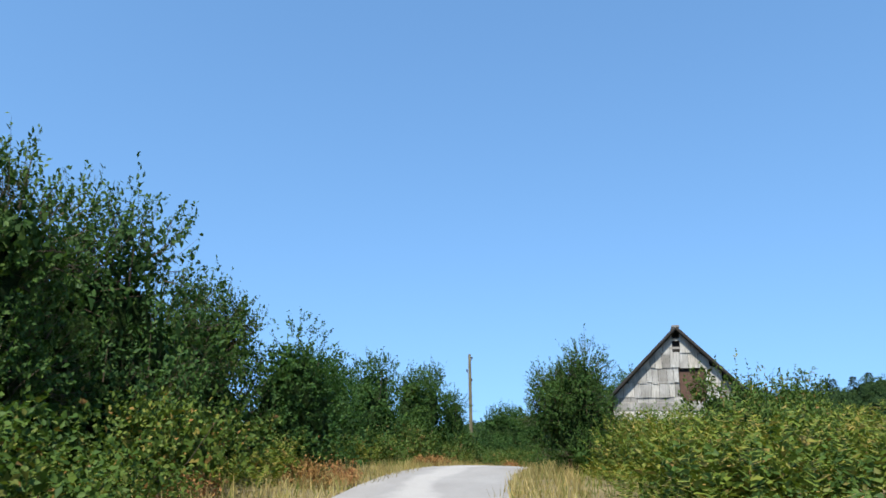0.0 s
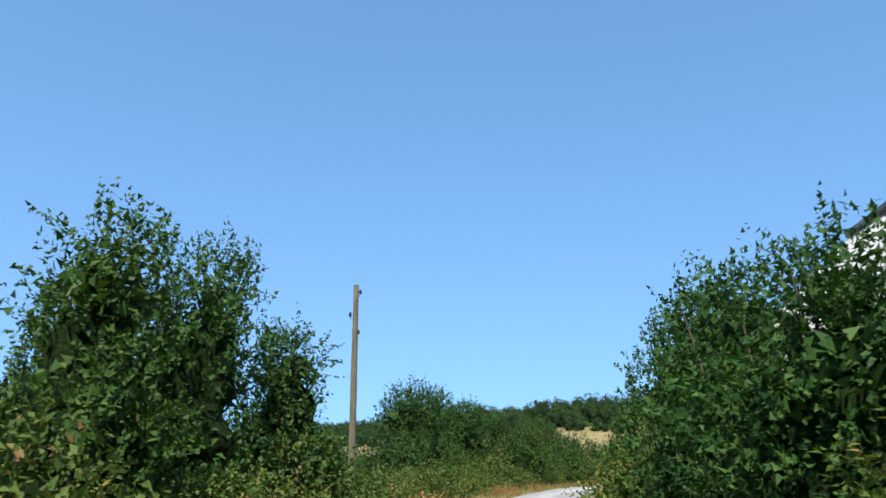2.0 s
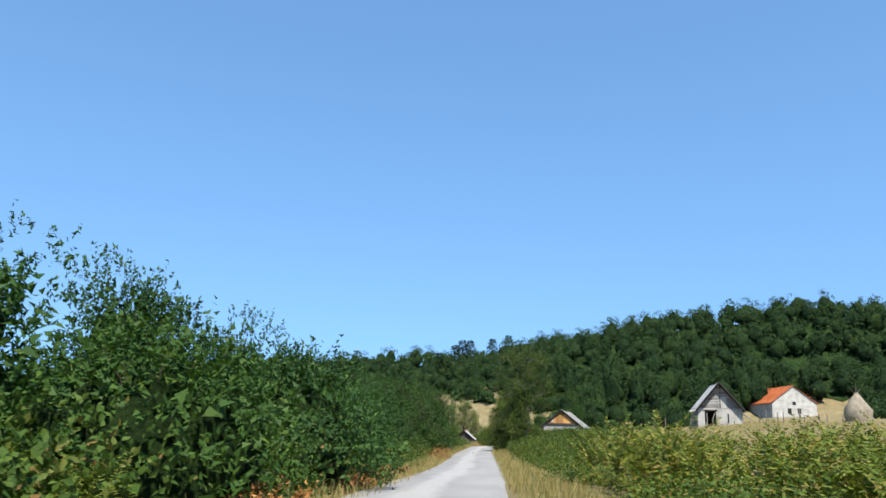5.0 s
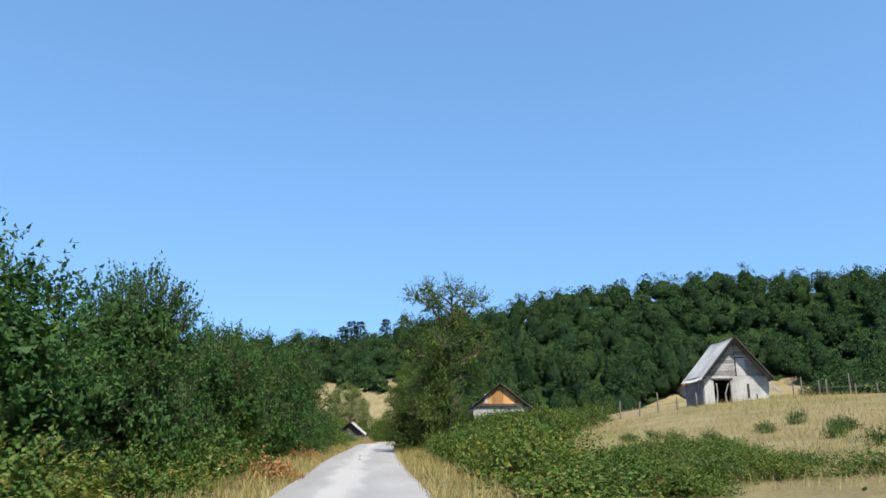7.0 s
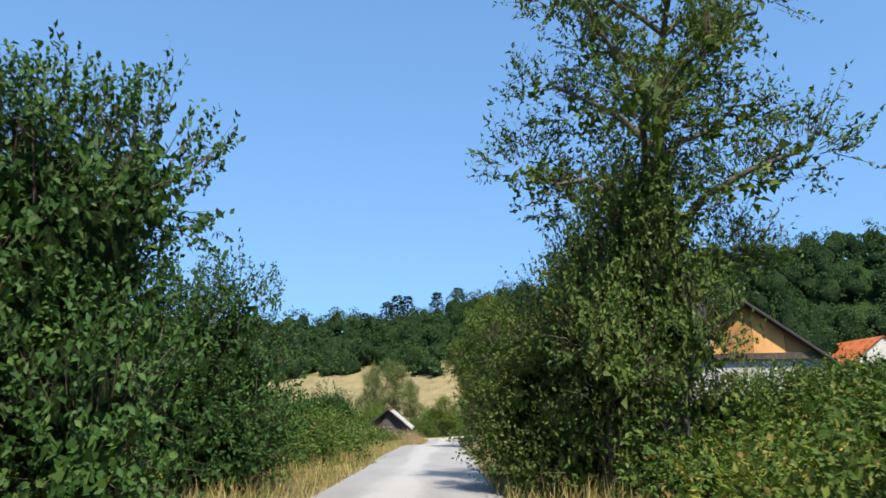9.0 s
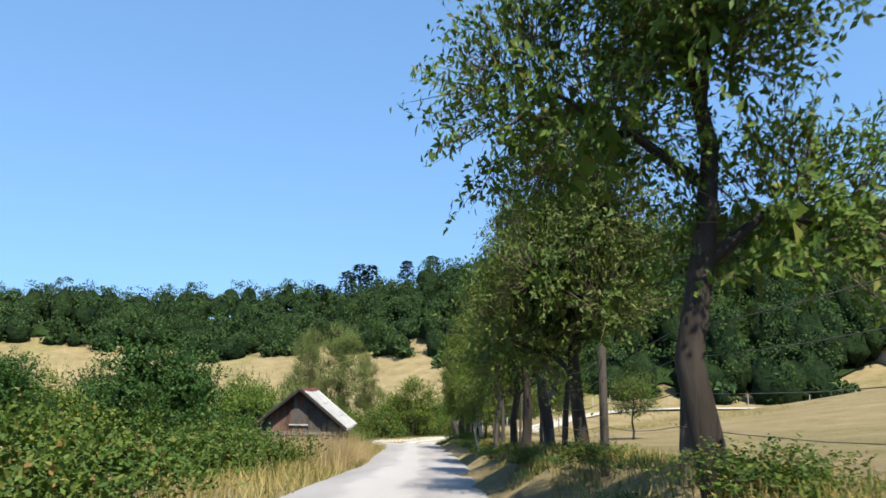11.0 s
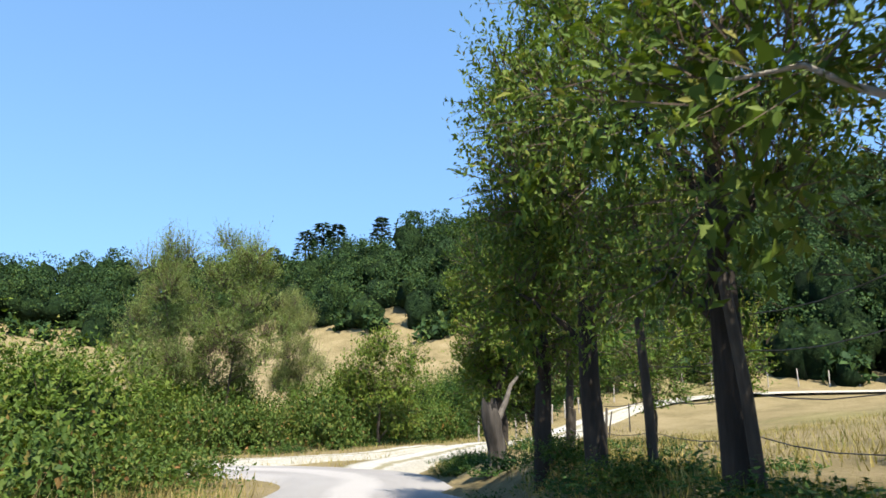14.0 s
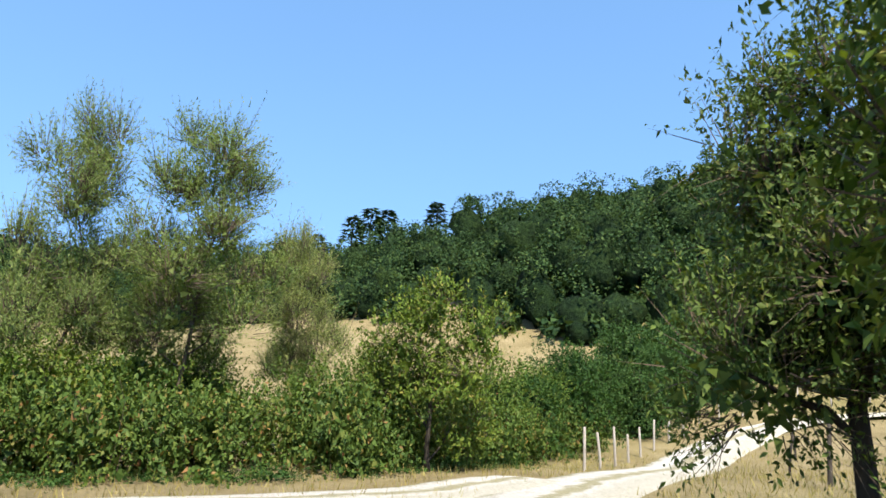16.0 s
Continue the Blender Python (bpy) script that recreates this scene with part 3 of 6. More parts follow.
def plant(kind, x, y, turn=0.0, size=1.0, sink=0.0, tall=1.0):
    """A copy of one of the plants of the kit, standing on the land."""
    first, used = KIT[kind]
    KIT[kind] = (first, True)
    m = pose(x, y, float(land(x, y)) - sink, 0, 0, turn) @ Matrix.Diagonal((size, size, size * tall, 1))
    if not used:
        first.matrix_world = m
        return first
    return sized_copy(first, m)


def sized_copy(first, m):
    made = copy_thing(first, m)
    made.matrix_basis = m
    return made


def grown(kind, x, y, top, wide, turn=0.0, sink=0.1):
    """A plant that reaches up to the level top and is so many metres wide."""
    if kind.startswith("hedge") and top - float(land(x, y)) > 1.25 * wide:
        kind = f"tall{int(kind[5:]) % 3}"
    if kind.startswith("bramble") and top - float(land(x, y)) > 1.9:
        kind = f"mound{int(kind[7:]) % 2}"
    w, h = KIT_SIZE[kind]
    size = wide / w
    return plant(kind, x, y, turn, size, sink, (top - float(land(x, y)) + sink) / (h * size))


def in_kit(kind, name, pieces, label, category, group):
    root = new(name)
    tagged(root, label, category, group)
    for pname, me in pieces:
        part(pname, me, root)
    KIT[kind] = (root, False)
    co = np.concatenate([np.array([v.co[:] for v in me.vertices]) for _, me in pieces[:1]])
    KIT_SIZE[kind] = 2 * np.percentile(np.hypot(co[:, 0], co[:, 1]), 96), np.percentile(co[:, 2], 99.85)


def shrub_kit(kind, seed, width, height, twigs, per, leaf, material, label, category, group, name="hedge_shrub", twig=0.6, fringe=1.0, low=0.12, slim=0.55, n=10, droop=0.0, up=0.45, fill=0.3, stems=4, core=0.0, stem_name="stem", fine=False):
    rng = np.random.default_rng(seed)
    lobes = lobes_of(rng, width, height, n, low)
    (v, f), (sv, sf) = foliage(rng, lobes, twigs, per, twig, leaf, slim, up, fill, fringe, droop, fine)
    pieces = [("crown", quick_mesh("crown", v, f, material))]
    if fine and stem_name == "stem":
        pieces.append(("branchwork", quick_mesh("branchwork", sv, sf, TWIG)))
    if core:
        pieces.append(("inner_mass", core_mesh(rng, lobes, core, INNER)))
    for k in range(stems):
        pieces.append((stem_name, stems_mesh(rng, width * (1.3 if stem_name == "cane" else 0.7), height * (1.15 if stem_name == "cane" else 1), 1, 0.035 * height / 3 if stem_name == "stem" else 0.012, TWIG, stem_name)))
    in_kit(kind, name, pieces, label, category, group)


HEDGE = "roadside hedge shrubs"
shrub_kit("near", 9, 3.8, 4.8, 3300, 12, 0.062, LEAF_HEDGE, "bushy sunlit wild shrub overhanging the lane's edge", "shrub", HEDGE, twig=0.42, fringe=0.7, n=14, fine=True, fill=0.9, core=0.5)
for n in range(5):
    shrub_kit(f"hedge{n}", 10 + n, 4.6, 5.0, 1150, 10, 0.086, LEAF_HEDGE, "dense dark green wild hedge shrub with upright shoots", "shrub", HEDGE, twig=0.46, fringe=0.7, fill=0.9, n=12, slim=0.62, core=0.5)
for n in range(3):
    shrub_kit(f"tall{n}", 20 + n, 3.0, 5.2, 1150, 10, 0.082, LEAF_HEDGE, "dense dark green wild hedge shrub with upright shoots", "shrub", HEDGE, twig=0.44, fringe=0.7, fill=0.7, n=15, slim=0.62, core=0.5)
for n in range(2):
    shrub_kit(f"weed{n}", 36 + n, 1.9, 0.6, 130, 8, 0.06, LEAF_HEDGE, "low clump of green weeds beside the lane", "weeds", "roadside weeds", name="weed_clump", twig=0.3, fringe=0.5, low=0.03, n=9, stems=2, fill=0.4)
for n in range(3):
    shrub_kit(f"low{n}", 30 + n, 3.6, 2.6, 900, 9, 0.08, LEAF_HEDGE, "low bushy green roadside shrub among brambles", "shrub", HEDGE, twig=0.45, fringe=0.6, fill=0.6, core=0.6)
for n in range(4):
    shrub_kit(f"bramble{n}", 40 + n, 3.2, 1.35, 340, 8, 0.076, LEAF_BRAMBLE, "tangled bramble thicket with reddish dry leaves", "bramble", "bramble thickets", name="bramble_thicket", twig=0.5, fringe=0.6, low=0.05, slim=0.6, n=12, droop=0.25, stems=3, stem_name="cane", fill=0.5, fine=True)
for n in range(2):
    shrub_kit(f"mound{n}", 46 + n, 3.4, 2.9, 900, 9, 0.072, LEAF_BRAMBLE, "high mound of tangled brambles with reddish dry leaves", "bramble", "bramble thickets", name="bramble_thicket", twig=0.45, fringe=0.5, low=0.08, slim=0.6, n=14, droop=0.25, stems=3, stem_name="cane", fill=0.9, fine=True, core=0.6)
for n in range(2):
    shrub_kit(f"close{n}", 26 + n, 4.4, 5.0, 2000, 11, 0.078, LEAF_HEDGE, "dense dark green wild hedge shrub with upright shoots", "shrub", HEDGE, twig=0.46, fringe=0.7, fill=1.0, n=13, fine=True, slim=0.55, core=0.5)
for n in range(2):
    shrub_kit(f"old{n}", 70 + n, 3.0, 5.2, 1300, 10, 0.08, LEAF_OLD, "olive green thicket of shrubs round an old trunk", "shrub", HEDGE, twig=0.5, fringe=0.7, fill=0.6, n=15, fine=True, slim=0.5, core=0.36)
for n in range(2):
    shrub_kit(f"brown{n}", 50 + n, 1.6, 0.8, 200, 9, 0.08, LEAF_BROWN, "withered rust-brown fern clump on the verge", "fern", "withered ferns", name="withered_fern", twig=0.4, fringe=0.6, low=0.05, n=6, stems=2, stem_name="cane", fill=0.0)
for n in range(3):
    shrub_kit(f"mixed{n}", 60 + n, 4.2, 3.4, 700, 10, 0.084, LEAF_ELM, "yellowish green shrub with sparse dry branches", "shrub", "shrubs at the bend", name="wild_shrub", twig=0.6, fringe=0.8, fill=0.4, core=0.5)


def fern_kit(kind, seed):
    """A clump of arching fronds with leaflets on both sides."""
    rng = np.random.default_rng(seed)
    at, axis, normal, size = [], [], [], []
    for k in range(42):
        a, r = rng.uniform(0, 2 * np.pi), 0.9 * math.sqrt(rng.uniform())
        base = np.array([math.cos(a) * r, math.sin(a) * r, 0])
        b = rng.uniform(0, 2 * np.pi)
        out = np.array([math.cos(b), math.sin(b), 0])
        high, reach = rng.uniform(0.7, 1.25), rng.uniform(0.35, 0.7)
        for q in np.linspace(0.3, 1, 15):
            p = base + out * reach * q**1.6 + np.array([0, 0, high * (q - 0.28 * q**3) * 1.2])
            side = np.cross(out, (0, 0, 1))
            for s in (-1, 1):
                at.append(p)
                axis.append(side * s + out * 0.4 + np.array([0, 0, 0.25]) + rng.normal(size=3) * 0.2)
                normal.append(np.array([0, 0, 0.8]) + out * 0.5 + rng.normal(size=3) * 0.4)
                size.append(0.20 * (1.15 - q * 0.85))
    v, f = leaves(np.array(at), np.array(axis), np.array(normal), np.array(size), np.array(size) * 0.36)
    in_kit(kind, "fern_clump", [("fronds", quick_mesh("fronds", v, f, LEAF_FERN))], "tall yellow-green bracken fern clump", "fern", "bracken ferns")


for n in range(3):
    fern_kit(f"fern{n}", 80 + n)


def tree_kit(kind, seed, height, width, clear, twigs, per, leaf, leaf_mat, bark, label, name, trunk_r=0.16, lean=0.04, limbs=7, fill=0.2, lobes_n=11, fringe=0.5, slim=0.42, droop=0.0, dead=0, group="trees along the road", core=0.0, lump=1.0, fine=True, twig=0.6, up=0.3, wind=1.0, flare=1.0):
    """A tapered trunk that divides into limbs, each limb ending in lobes of leaves."""
    rng = np.random.default_rng(seed)
    a0 = rng.uniform(0, 2 * np.pi)
    top = height * 0.86
    knots = 7
    spine = np.array([[math.cos(a0) * lean * height * (q**1.4), math.sin(a0) * lean * height * (q**1.4), top * q] for q in np.linspace(0, 1, knots)])
    spine[1:] += rng.normal(size=(knots - 1, 3)) * 0.035 * wind * width * np.array([1, 1, 0.3])
    spine[0, 2] = -0.3
    trunk = [tube(spine, trunk_r * np.array([1.25 * flare, 1.0 * flare**0.7, 0.85, 0.66, 0.46, 0.28, 0.08]), 8)]
    lobes, limb = [], []
    for k in range(limbs):
        q = clear / height + (0.92 - clear / height) * (k + rng.uniform(0, 0.8)) / limbs
        p = np.array([np.interp(q * height / top, np.linspace(0, 1, knots), spine[:, c]) for c in range(3)])
        a = a0 + k * 2.4 + rng.uniform(-0.4, 0.4)
        reach = width / 2 * (1 - 0.55 * max(0, q - 0.45) / 0.55) * rng.uniform(0.6, 0.95)
        tip = p + np.array([math.cos(a) * reach, math.sin(a) * reach, reach * rng.uniform(0.25, 0.75)])
        mids = [p + (tip - p) * u + np.array([0, 0, 0.12 * reach * math.sin(u * 3.1)]) + rng.normal(size=3) * 0.05 * reach for u in (0.3, 0.6, 0.85)]
        limb.append(tube([p, *mids, tip], trunk_r * (0.5 - 0.25 * q) * np.array([1, 0.75, 0.55, 0.38, 0.12]), 5))
        bare = k < dead
        if bare:
            continue
        for u in (0.62, 1.0):
            c = p + (tip - p) * u
            s = (reach * rng.uniform(0.36, 0.5) + 0.25) * lump
            lobes.append((*c, s, s, s * rng.uniform(0.65, 0.95)))
    for k in range(max(0, lobes_n - len(lobes)) + 2):
        q = rng.uniform(clear / height + 0.15, 0.97)
        s = width * rng.uniform(0.14, 0.22)
        p = np.array([np.interp(q, np.linspace(0, 1, knots), spine[:, c]) for c in range(3)])
        lobes.append((*(p + rng.normal(size=3) * width * 0.10), s, s, s))
    (v, f), (sv, sf) = foliage(rng, np.array(lobes), twigs, per, twig, leaf, slim, up, fill, fringe, droop, fine)
    tv, tf = joined(trunk)
    pieces = [("crown", quick_mesh("crown", v, f, leaf_mat)), ("trunk", quick_mesh("trunk", tv, tf, bark, True)), ("branchwork", quick_mesh("branchwork", sv, sf, TWIG))]
    pieces += [("limb", quick_mesh("limb", lv, lf, bark, True)) for lv, lf in limb]
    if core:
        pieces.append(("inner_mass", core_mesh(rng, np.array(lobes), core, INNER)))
    in_kit(kind, name, pieces, label, "tree", group)


FENCE_TREE = "leaning broadleaf roadside tree with a dark bare trunk"
tree_kit("elm0", 101, 6.6, 4.6, 1.5, 2300, 11, 0.085, LEAF_ELM, BARK, FENCE_TREE, "roadside_tree", droop=0.3, up=0.0)
tree_kit("elm1", 102, 5.6, 4.0, 1.3, 2000, 11, 0.085, LEAF_ELM, BARK, FENCE_TREE, "roadside_tree", trunk_r=0.13, droop=0.3, up=0.0)
tree_kit("snag", 112, 6.4, 3.6, 1.2, 1900, 11, 0.072, LEAF_ELM, BARK, "half-dead roadside tree with bare tips and low leafy limbs", "roadside_tree", dead=2, trunk_r=0.15, lean=0.03, lump=0.85, wind=0.5, limbs=13, droop=0.25, up=0.0)
tree_kit("hollow", 113, 6.0, 2.8, 1.5, 2100, 11, 0.072, LEAF_ELM, BARK_OLD, "tall narrow tree with a gnarled hollow trunk", "tall_tree", dead=1, trunk_r=0.125, lean=0.02, limbs=14, wind=0.5, lobes_n=22, droop=0.2, up=0.1)
tree_kit("leaning", 114, 5.9, 4.0, 1.3, 1450, 11, 0.072, LEAF_ELM, BARK, "old leaning roadside tree with a thick dark trunk", "roadside_tree", trunk_r=0.2, lean=0.04, wind=0.5, droop=0.3, up=0.0, limbs=11, fill=0.35)
tree_kit("slender", 115, 7.2, 3.2, 1.3, 1650, 11, 0.072, LEAF_ELM, BARK, "tall slender roadside tree forking into dark limbs", "roadside_tree", trunk_r=0.15, lean=0.03, limbs=15, wind=0.6, droop=0.25, up=0.05, fill=0.35)
tree_kit("dense", 116, 5.4, 3.8, 1.2, 2800, 11, 0.07, LEAF_OLD, BARK, "dense dark green tree with a thin dark trunk", "broad_tree", trunk_r=0.13, limbs=14, lobes_n=30, fill=0.25, droop=0.25, up=0.05, core=0.5)
tree_kit("young", 104, 3.4, 2.8, 1.3, 600, 9, 0.07, LEAF_ELM, BARK, "small young fruit tree with a thin trunk beside the fence", "young_tree", trunk_r=0.06)
tree_kit("birch", 105, 6.4, 4.0, 1.8, 900, 10, 0.085, LEAF_ELM, BARK_PALE, "pale-barked forked tree leaning beside the fence", "pale_tree", trunk_r=0.09, lean=0.07)
tree_kit("big", 106, 9.3, 6.0, 3.4, 1700, 11, 0.085, LEAF_OLD, BARK_GREY, "tall old tree with open dead-tipped limbs above a thicket", "old_tree", trunk_r=0.24, limbs=15, dead=0, lobes_n=0, lump=0.55, fine=False)
tree_kit("willow0", 107, 8.6, 4.6, 1.6, 3400, 12, 0.09, LEAF_WILLOW, TWIG, "feathery grey-green willow with several thin stems", "willow", trunk_r=0.06, limbs=14, fill=0.02, slim=0.15, fringe=0.8, group="willows at the bend", fine=False, lump=0.72, up=0.6, twig=0.75)
tree_kit("willow1", 108, 9.2, 4.8, 1.6, 3400, 12, 0.09, LEAF_WILLOW, TWIG, "feathery grey-green willow with several thin stems", "willow", trunk_r=0.06, limbs=15, fill=0.02, slim=0.15, fringe=0.8, group="willows at the bend", fine=False, lump=0.72, up=0.6, twig=0.75)
tree_kit("small", 109, 4.9, 3.8, 0.5, 1900, 11, 0.08, LEAF_HEDGE, BARK, "upright open-crowned small tree in the hedge", "hedge_tree", trunk_r=0.07, limbs=13, lump=0.6, lobes_n=0, up=0.7, fill=0.05)
tree_kit("walnut", 110, 5.0, 4.2, 0.3, 1100, 9, 0.12, LEAF_ELM, BARK, "broad-leaved young walnut tree rising from brambles", "walnut_tree", trunk_r=0.09, limbs=8)

rnd = random.Random(5)


def left_hedge():
    """The tall hedge on the left, shrub by shrub, and the lower growth in front of it."""
    rows = [(-3.4, 9.4, 4.6, 4.2), (-3.2, 13.0, 5.2, 4.2), (-3.2, 17.0, 5.9, 4.8), (-2.8, 20.3, 4.9, 3.8), (-1.0, 22.6, 4.25, 3.8), (-2.4, 28.0, 4.4, 3.8), (-2.6, 32.2, 4.7, 3.6),
            (-1.9, 36.6, 5.4, 3.6), (-0.8, 40.4, 5.2, 3.4), (-0.5, 44.2, 5.9, 3.4), (0.9, 47.0, 4.7, 3.4), (-3.0, 49, 3.6, 3.4), (3.0, 63.6, 5.2, 4.4), (3.4, 67.6, 4.6, 4.0), (5.4, 71.4, 4.9, 3.6), (6.3, 73.6, 5.1, 3.4), (8.0, 75.4, 4.5, 3.2), (9.6, 76.0, 4.2, 3.2),
            (4.0, 79, 4.2, 4.4), (9.6, 83.6, 4.6, 4.0), (12.6, 87.2, 4.9, 3.8), (14.6, 89.0, 4.3, 3.4), (-6.4, 13, 5.0, 4.8), (-3.4, 45.5, 5.6, 3.8), (3.9, 72.0, 5.6, 3.8)]
    for n, (x, y, top, wide) in enumerate(rows):
        grown(f"close{n % 2}" if n < 4 else f"hedge{n % 5}", x, y, top, wide, n * 77)
    for n, (t, off, top, wide) in enumerate([(6.9, -5.6, 3.4, 3.6), (7.35, -5.4, 3.9, 3.8), (7.75, -5.7, 4.4, 4.0), (8.12, -5.5, 4.9, 3.6), (8.45, -5.4, 4.3, 3.8), (8.85, -5.3, 5.0, 4.2),
                                             (9.25, -5.0, 5.5, 4.4), (9.6, -4.4, 5.5, 4.2), (9.95, -4.0, 4.2, 3.4), (8.7, -8.8, 5.8, 4.8)]):
        x, y = beside(t, off)
        grown(f"close{n % 2}" if 2 < n < 9 else f"hedge{(n + 2) % 5}", x, y, top, wide, n * 61)
    for n, (t, off) in enumerate([(4.6, -6.5), (5.3, -5.0), (5.7, -4.4), (6.2, -4.4), (6.6, -4.6), (3.7, -8.5), (3.2, -7.6), (5.9, -7.5), (10.2, -6.0), (10.5, -7.0), (10.9, -8.0), (11.6, -9.5), (12.2, -11)]):
        x, y = beside(t, off)
        plant(f"low{n % 3}", x, y, n * 83, rnd.uniform(0.85, 1.15), 0.1)
    for n, (x, y, top) in enumerate([(-3.8, 60.4, 1.9), (-0.8, 66.4, 2.4), (-5.6, 66.0, 2.5), (0.8, 71.4, 2.7), (-1.6, 62.6, 1.8), (-8.0, 62.0, 2.4), (-3.4, 71.0, 2.7)]):
        grown(f"low{n % 3}", x, y, top, 3.8, n * 91)


def verge_growth():
    """Brambles, ferns and withered clumps along both sides of the lane."""
    n = 0
    for t in np.arange(0.3, 12.6, 0.155):
        for side in (-1, 1):
            if side < 0 and t > 11.9 or side > 0 and t > 10.9:
                continue
            n += 1
            off = side * rnd.uniform(3.5, 4.2) + (-0.45 if side < 0 else 0)
            if side < 0 and (1.3 < t < 2.7 or 8.5 < t < 10.2):
                off -= 1.1
            x, y = beside(t, off)
            pick = rnd.random()
            kind = f"bramble{n % 4}" if pick < 0.72 else f"fern{n % 3}"
            if side > 0 and (t < 1.8 or 3.2 < t < 7.0) and pick > 0.22:
                kind = f"fern{n % 3}"
            high = 1.0 if side < 0 else (0.62 if t < 8.05 else 1.1)
            plant(kind, x, y, rnd.uniform(0, 360), rnd.uniform(0.75, 1.05), 0.1, high * rnd.uniform(0.8, 1.2))
            if rnd.random() < 0.18 and not (side > 0 and 6.3 < t < 8.4):
                x, y = beside(t, side * rnd.uniform(5.2, 7.0))
                plant(f"bramble{(n + 1) % 4}", x, y, rnd.uniform(0, 360), rnd.uniform(1.0, 1.3), 0.1, (rnd.uniform(0.9, 1.35) if side < 0 or t > 7.6 else rnd.uniform(0.6, 0.8)))
            if rnd.random() < (0.22 if t < 8.3 else 0.06) and side < 0:
                x, y = beside(t, side * 2.9)
                plant(f"brown{n % 2}", x, y, rnd.uniform(0, 360), rnd.uniform(0.5, 0.85), 0.05)
    for n, (x, y, w) in enumerate([(0.5, 19.0, 1.2), (0.9, 20.4, 1.0), (-0.2, 15.0, 1.1), (1.2, 37.5, 0.8)]):
        grown(f"brown{n % 2}", x, y, float(land(x, y)) + 0.55 * w, w, n * 50)
    # a low bramble tangle below the field barn, thinning out into the dry grass
    for n in range(46):
        t, off = rnd.uniform(7.95, 8.8), 4.6 + 7.4 * rnd.random() ** 1.3
        x, y = beside(t, off)
        grown(f"bramble{n % 4}", x, y, float(land(x, y)) + rnd.uniform(0.6, 1.05) * (1.15 - 0.04 * off), rnd.uniform(1.9, 2.7), rnd.uniform(0, 360))
    for n in range(14):
        x, y = beside(rnd.uniform(8.2, 9.4), rnd.uniform(11, 19))
        grown(f"weed{n % 2}" if n % 3 else f"bramble{n % 4}", x, y, float(land(x, y)) + rnd.uniform(0.4, 0.8), rnd.uniform(0.9, 1.6), n * 71)
    # the ferny bank below the old barn and past the hedge tree
    for n in range(46):
        x, y = rnd.uniform(7.6, 15.5), rnd.uniform(12, 33)
        if x > 9.5 and y > 31:
            continue
        d = math.hypot(x - 4.3, y - 9.4)
        grown(f"fern{n % 3}", x, y, min(1.0 + 0.082 * d + rnd.uniform(-0.35, 0.0), float(land(x, y)) + 1.9), rnd.uniform(2.2, 3.0), rnd.uniform(0, 360))
    for n in range(62):
        x, y = beside(rnd.uniform(4.1, 7.15), rnd.uniform(4.2, 9.0))
        grown(f"fern{n % 3}", x, y, max(rnd.uniform(1.6, 2.1), float(land(x, y)) + 0.8), rnd.uniform(2.4, 3.2), rnd.uniform(0, 360))


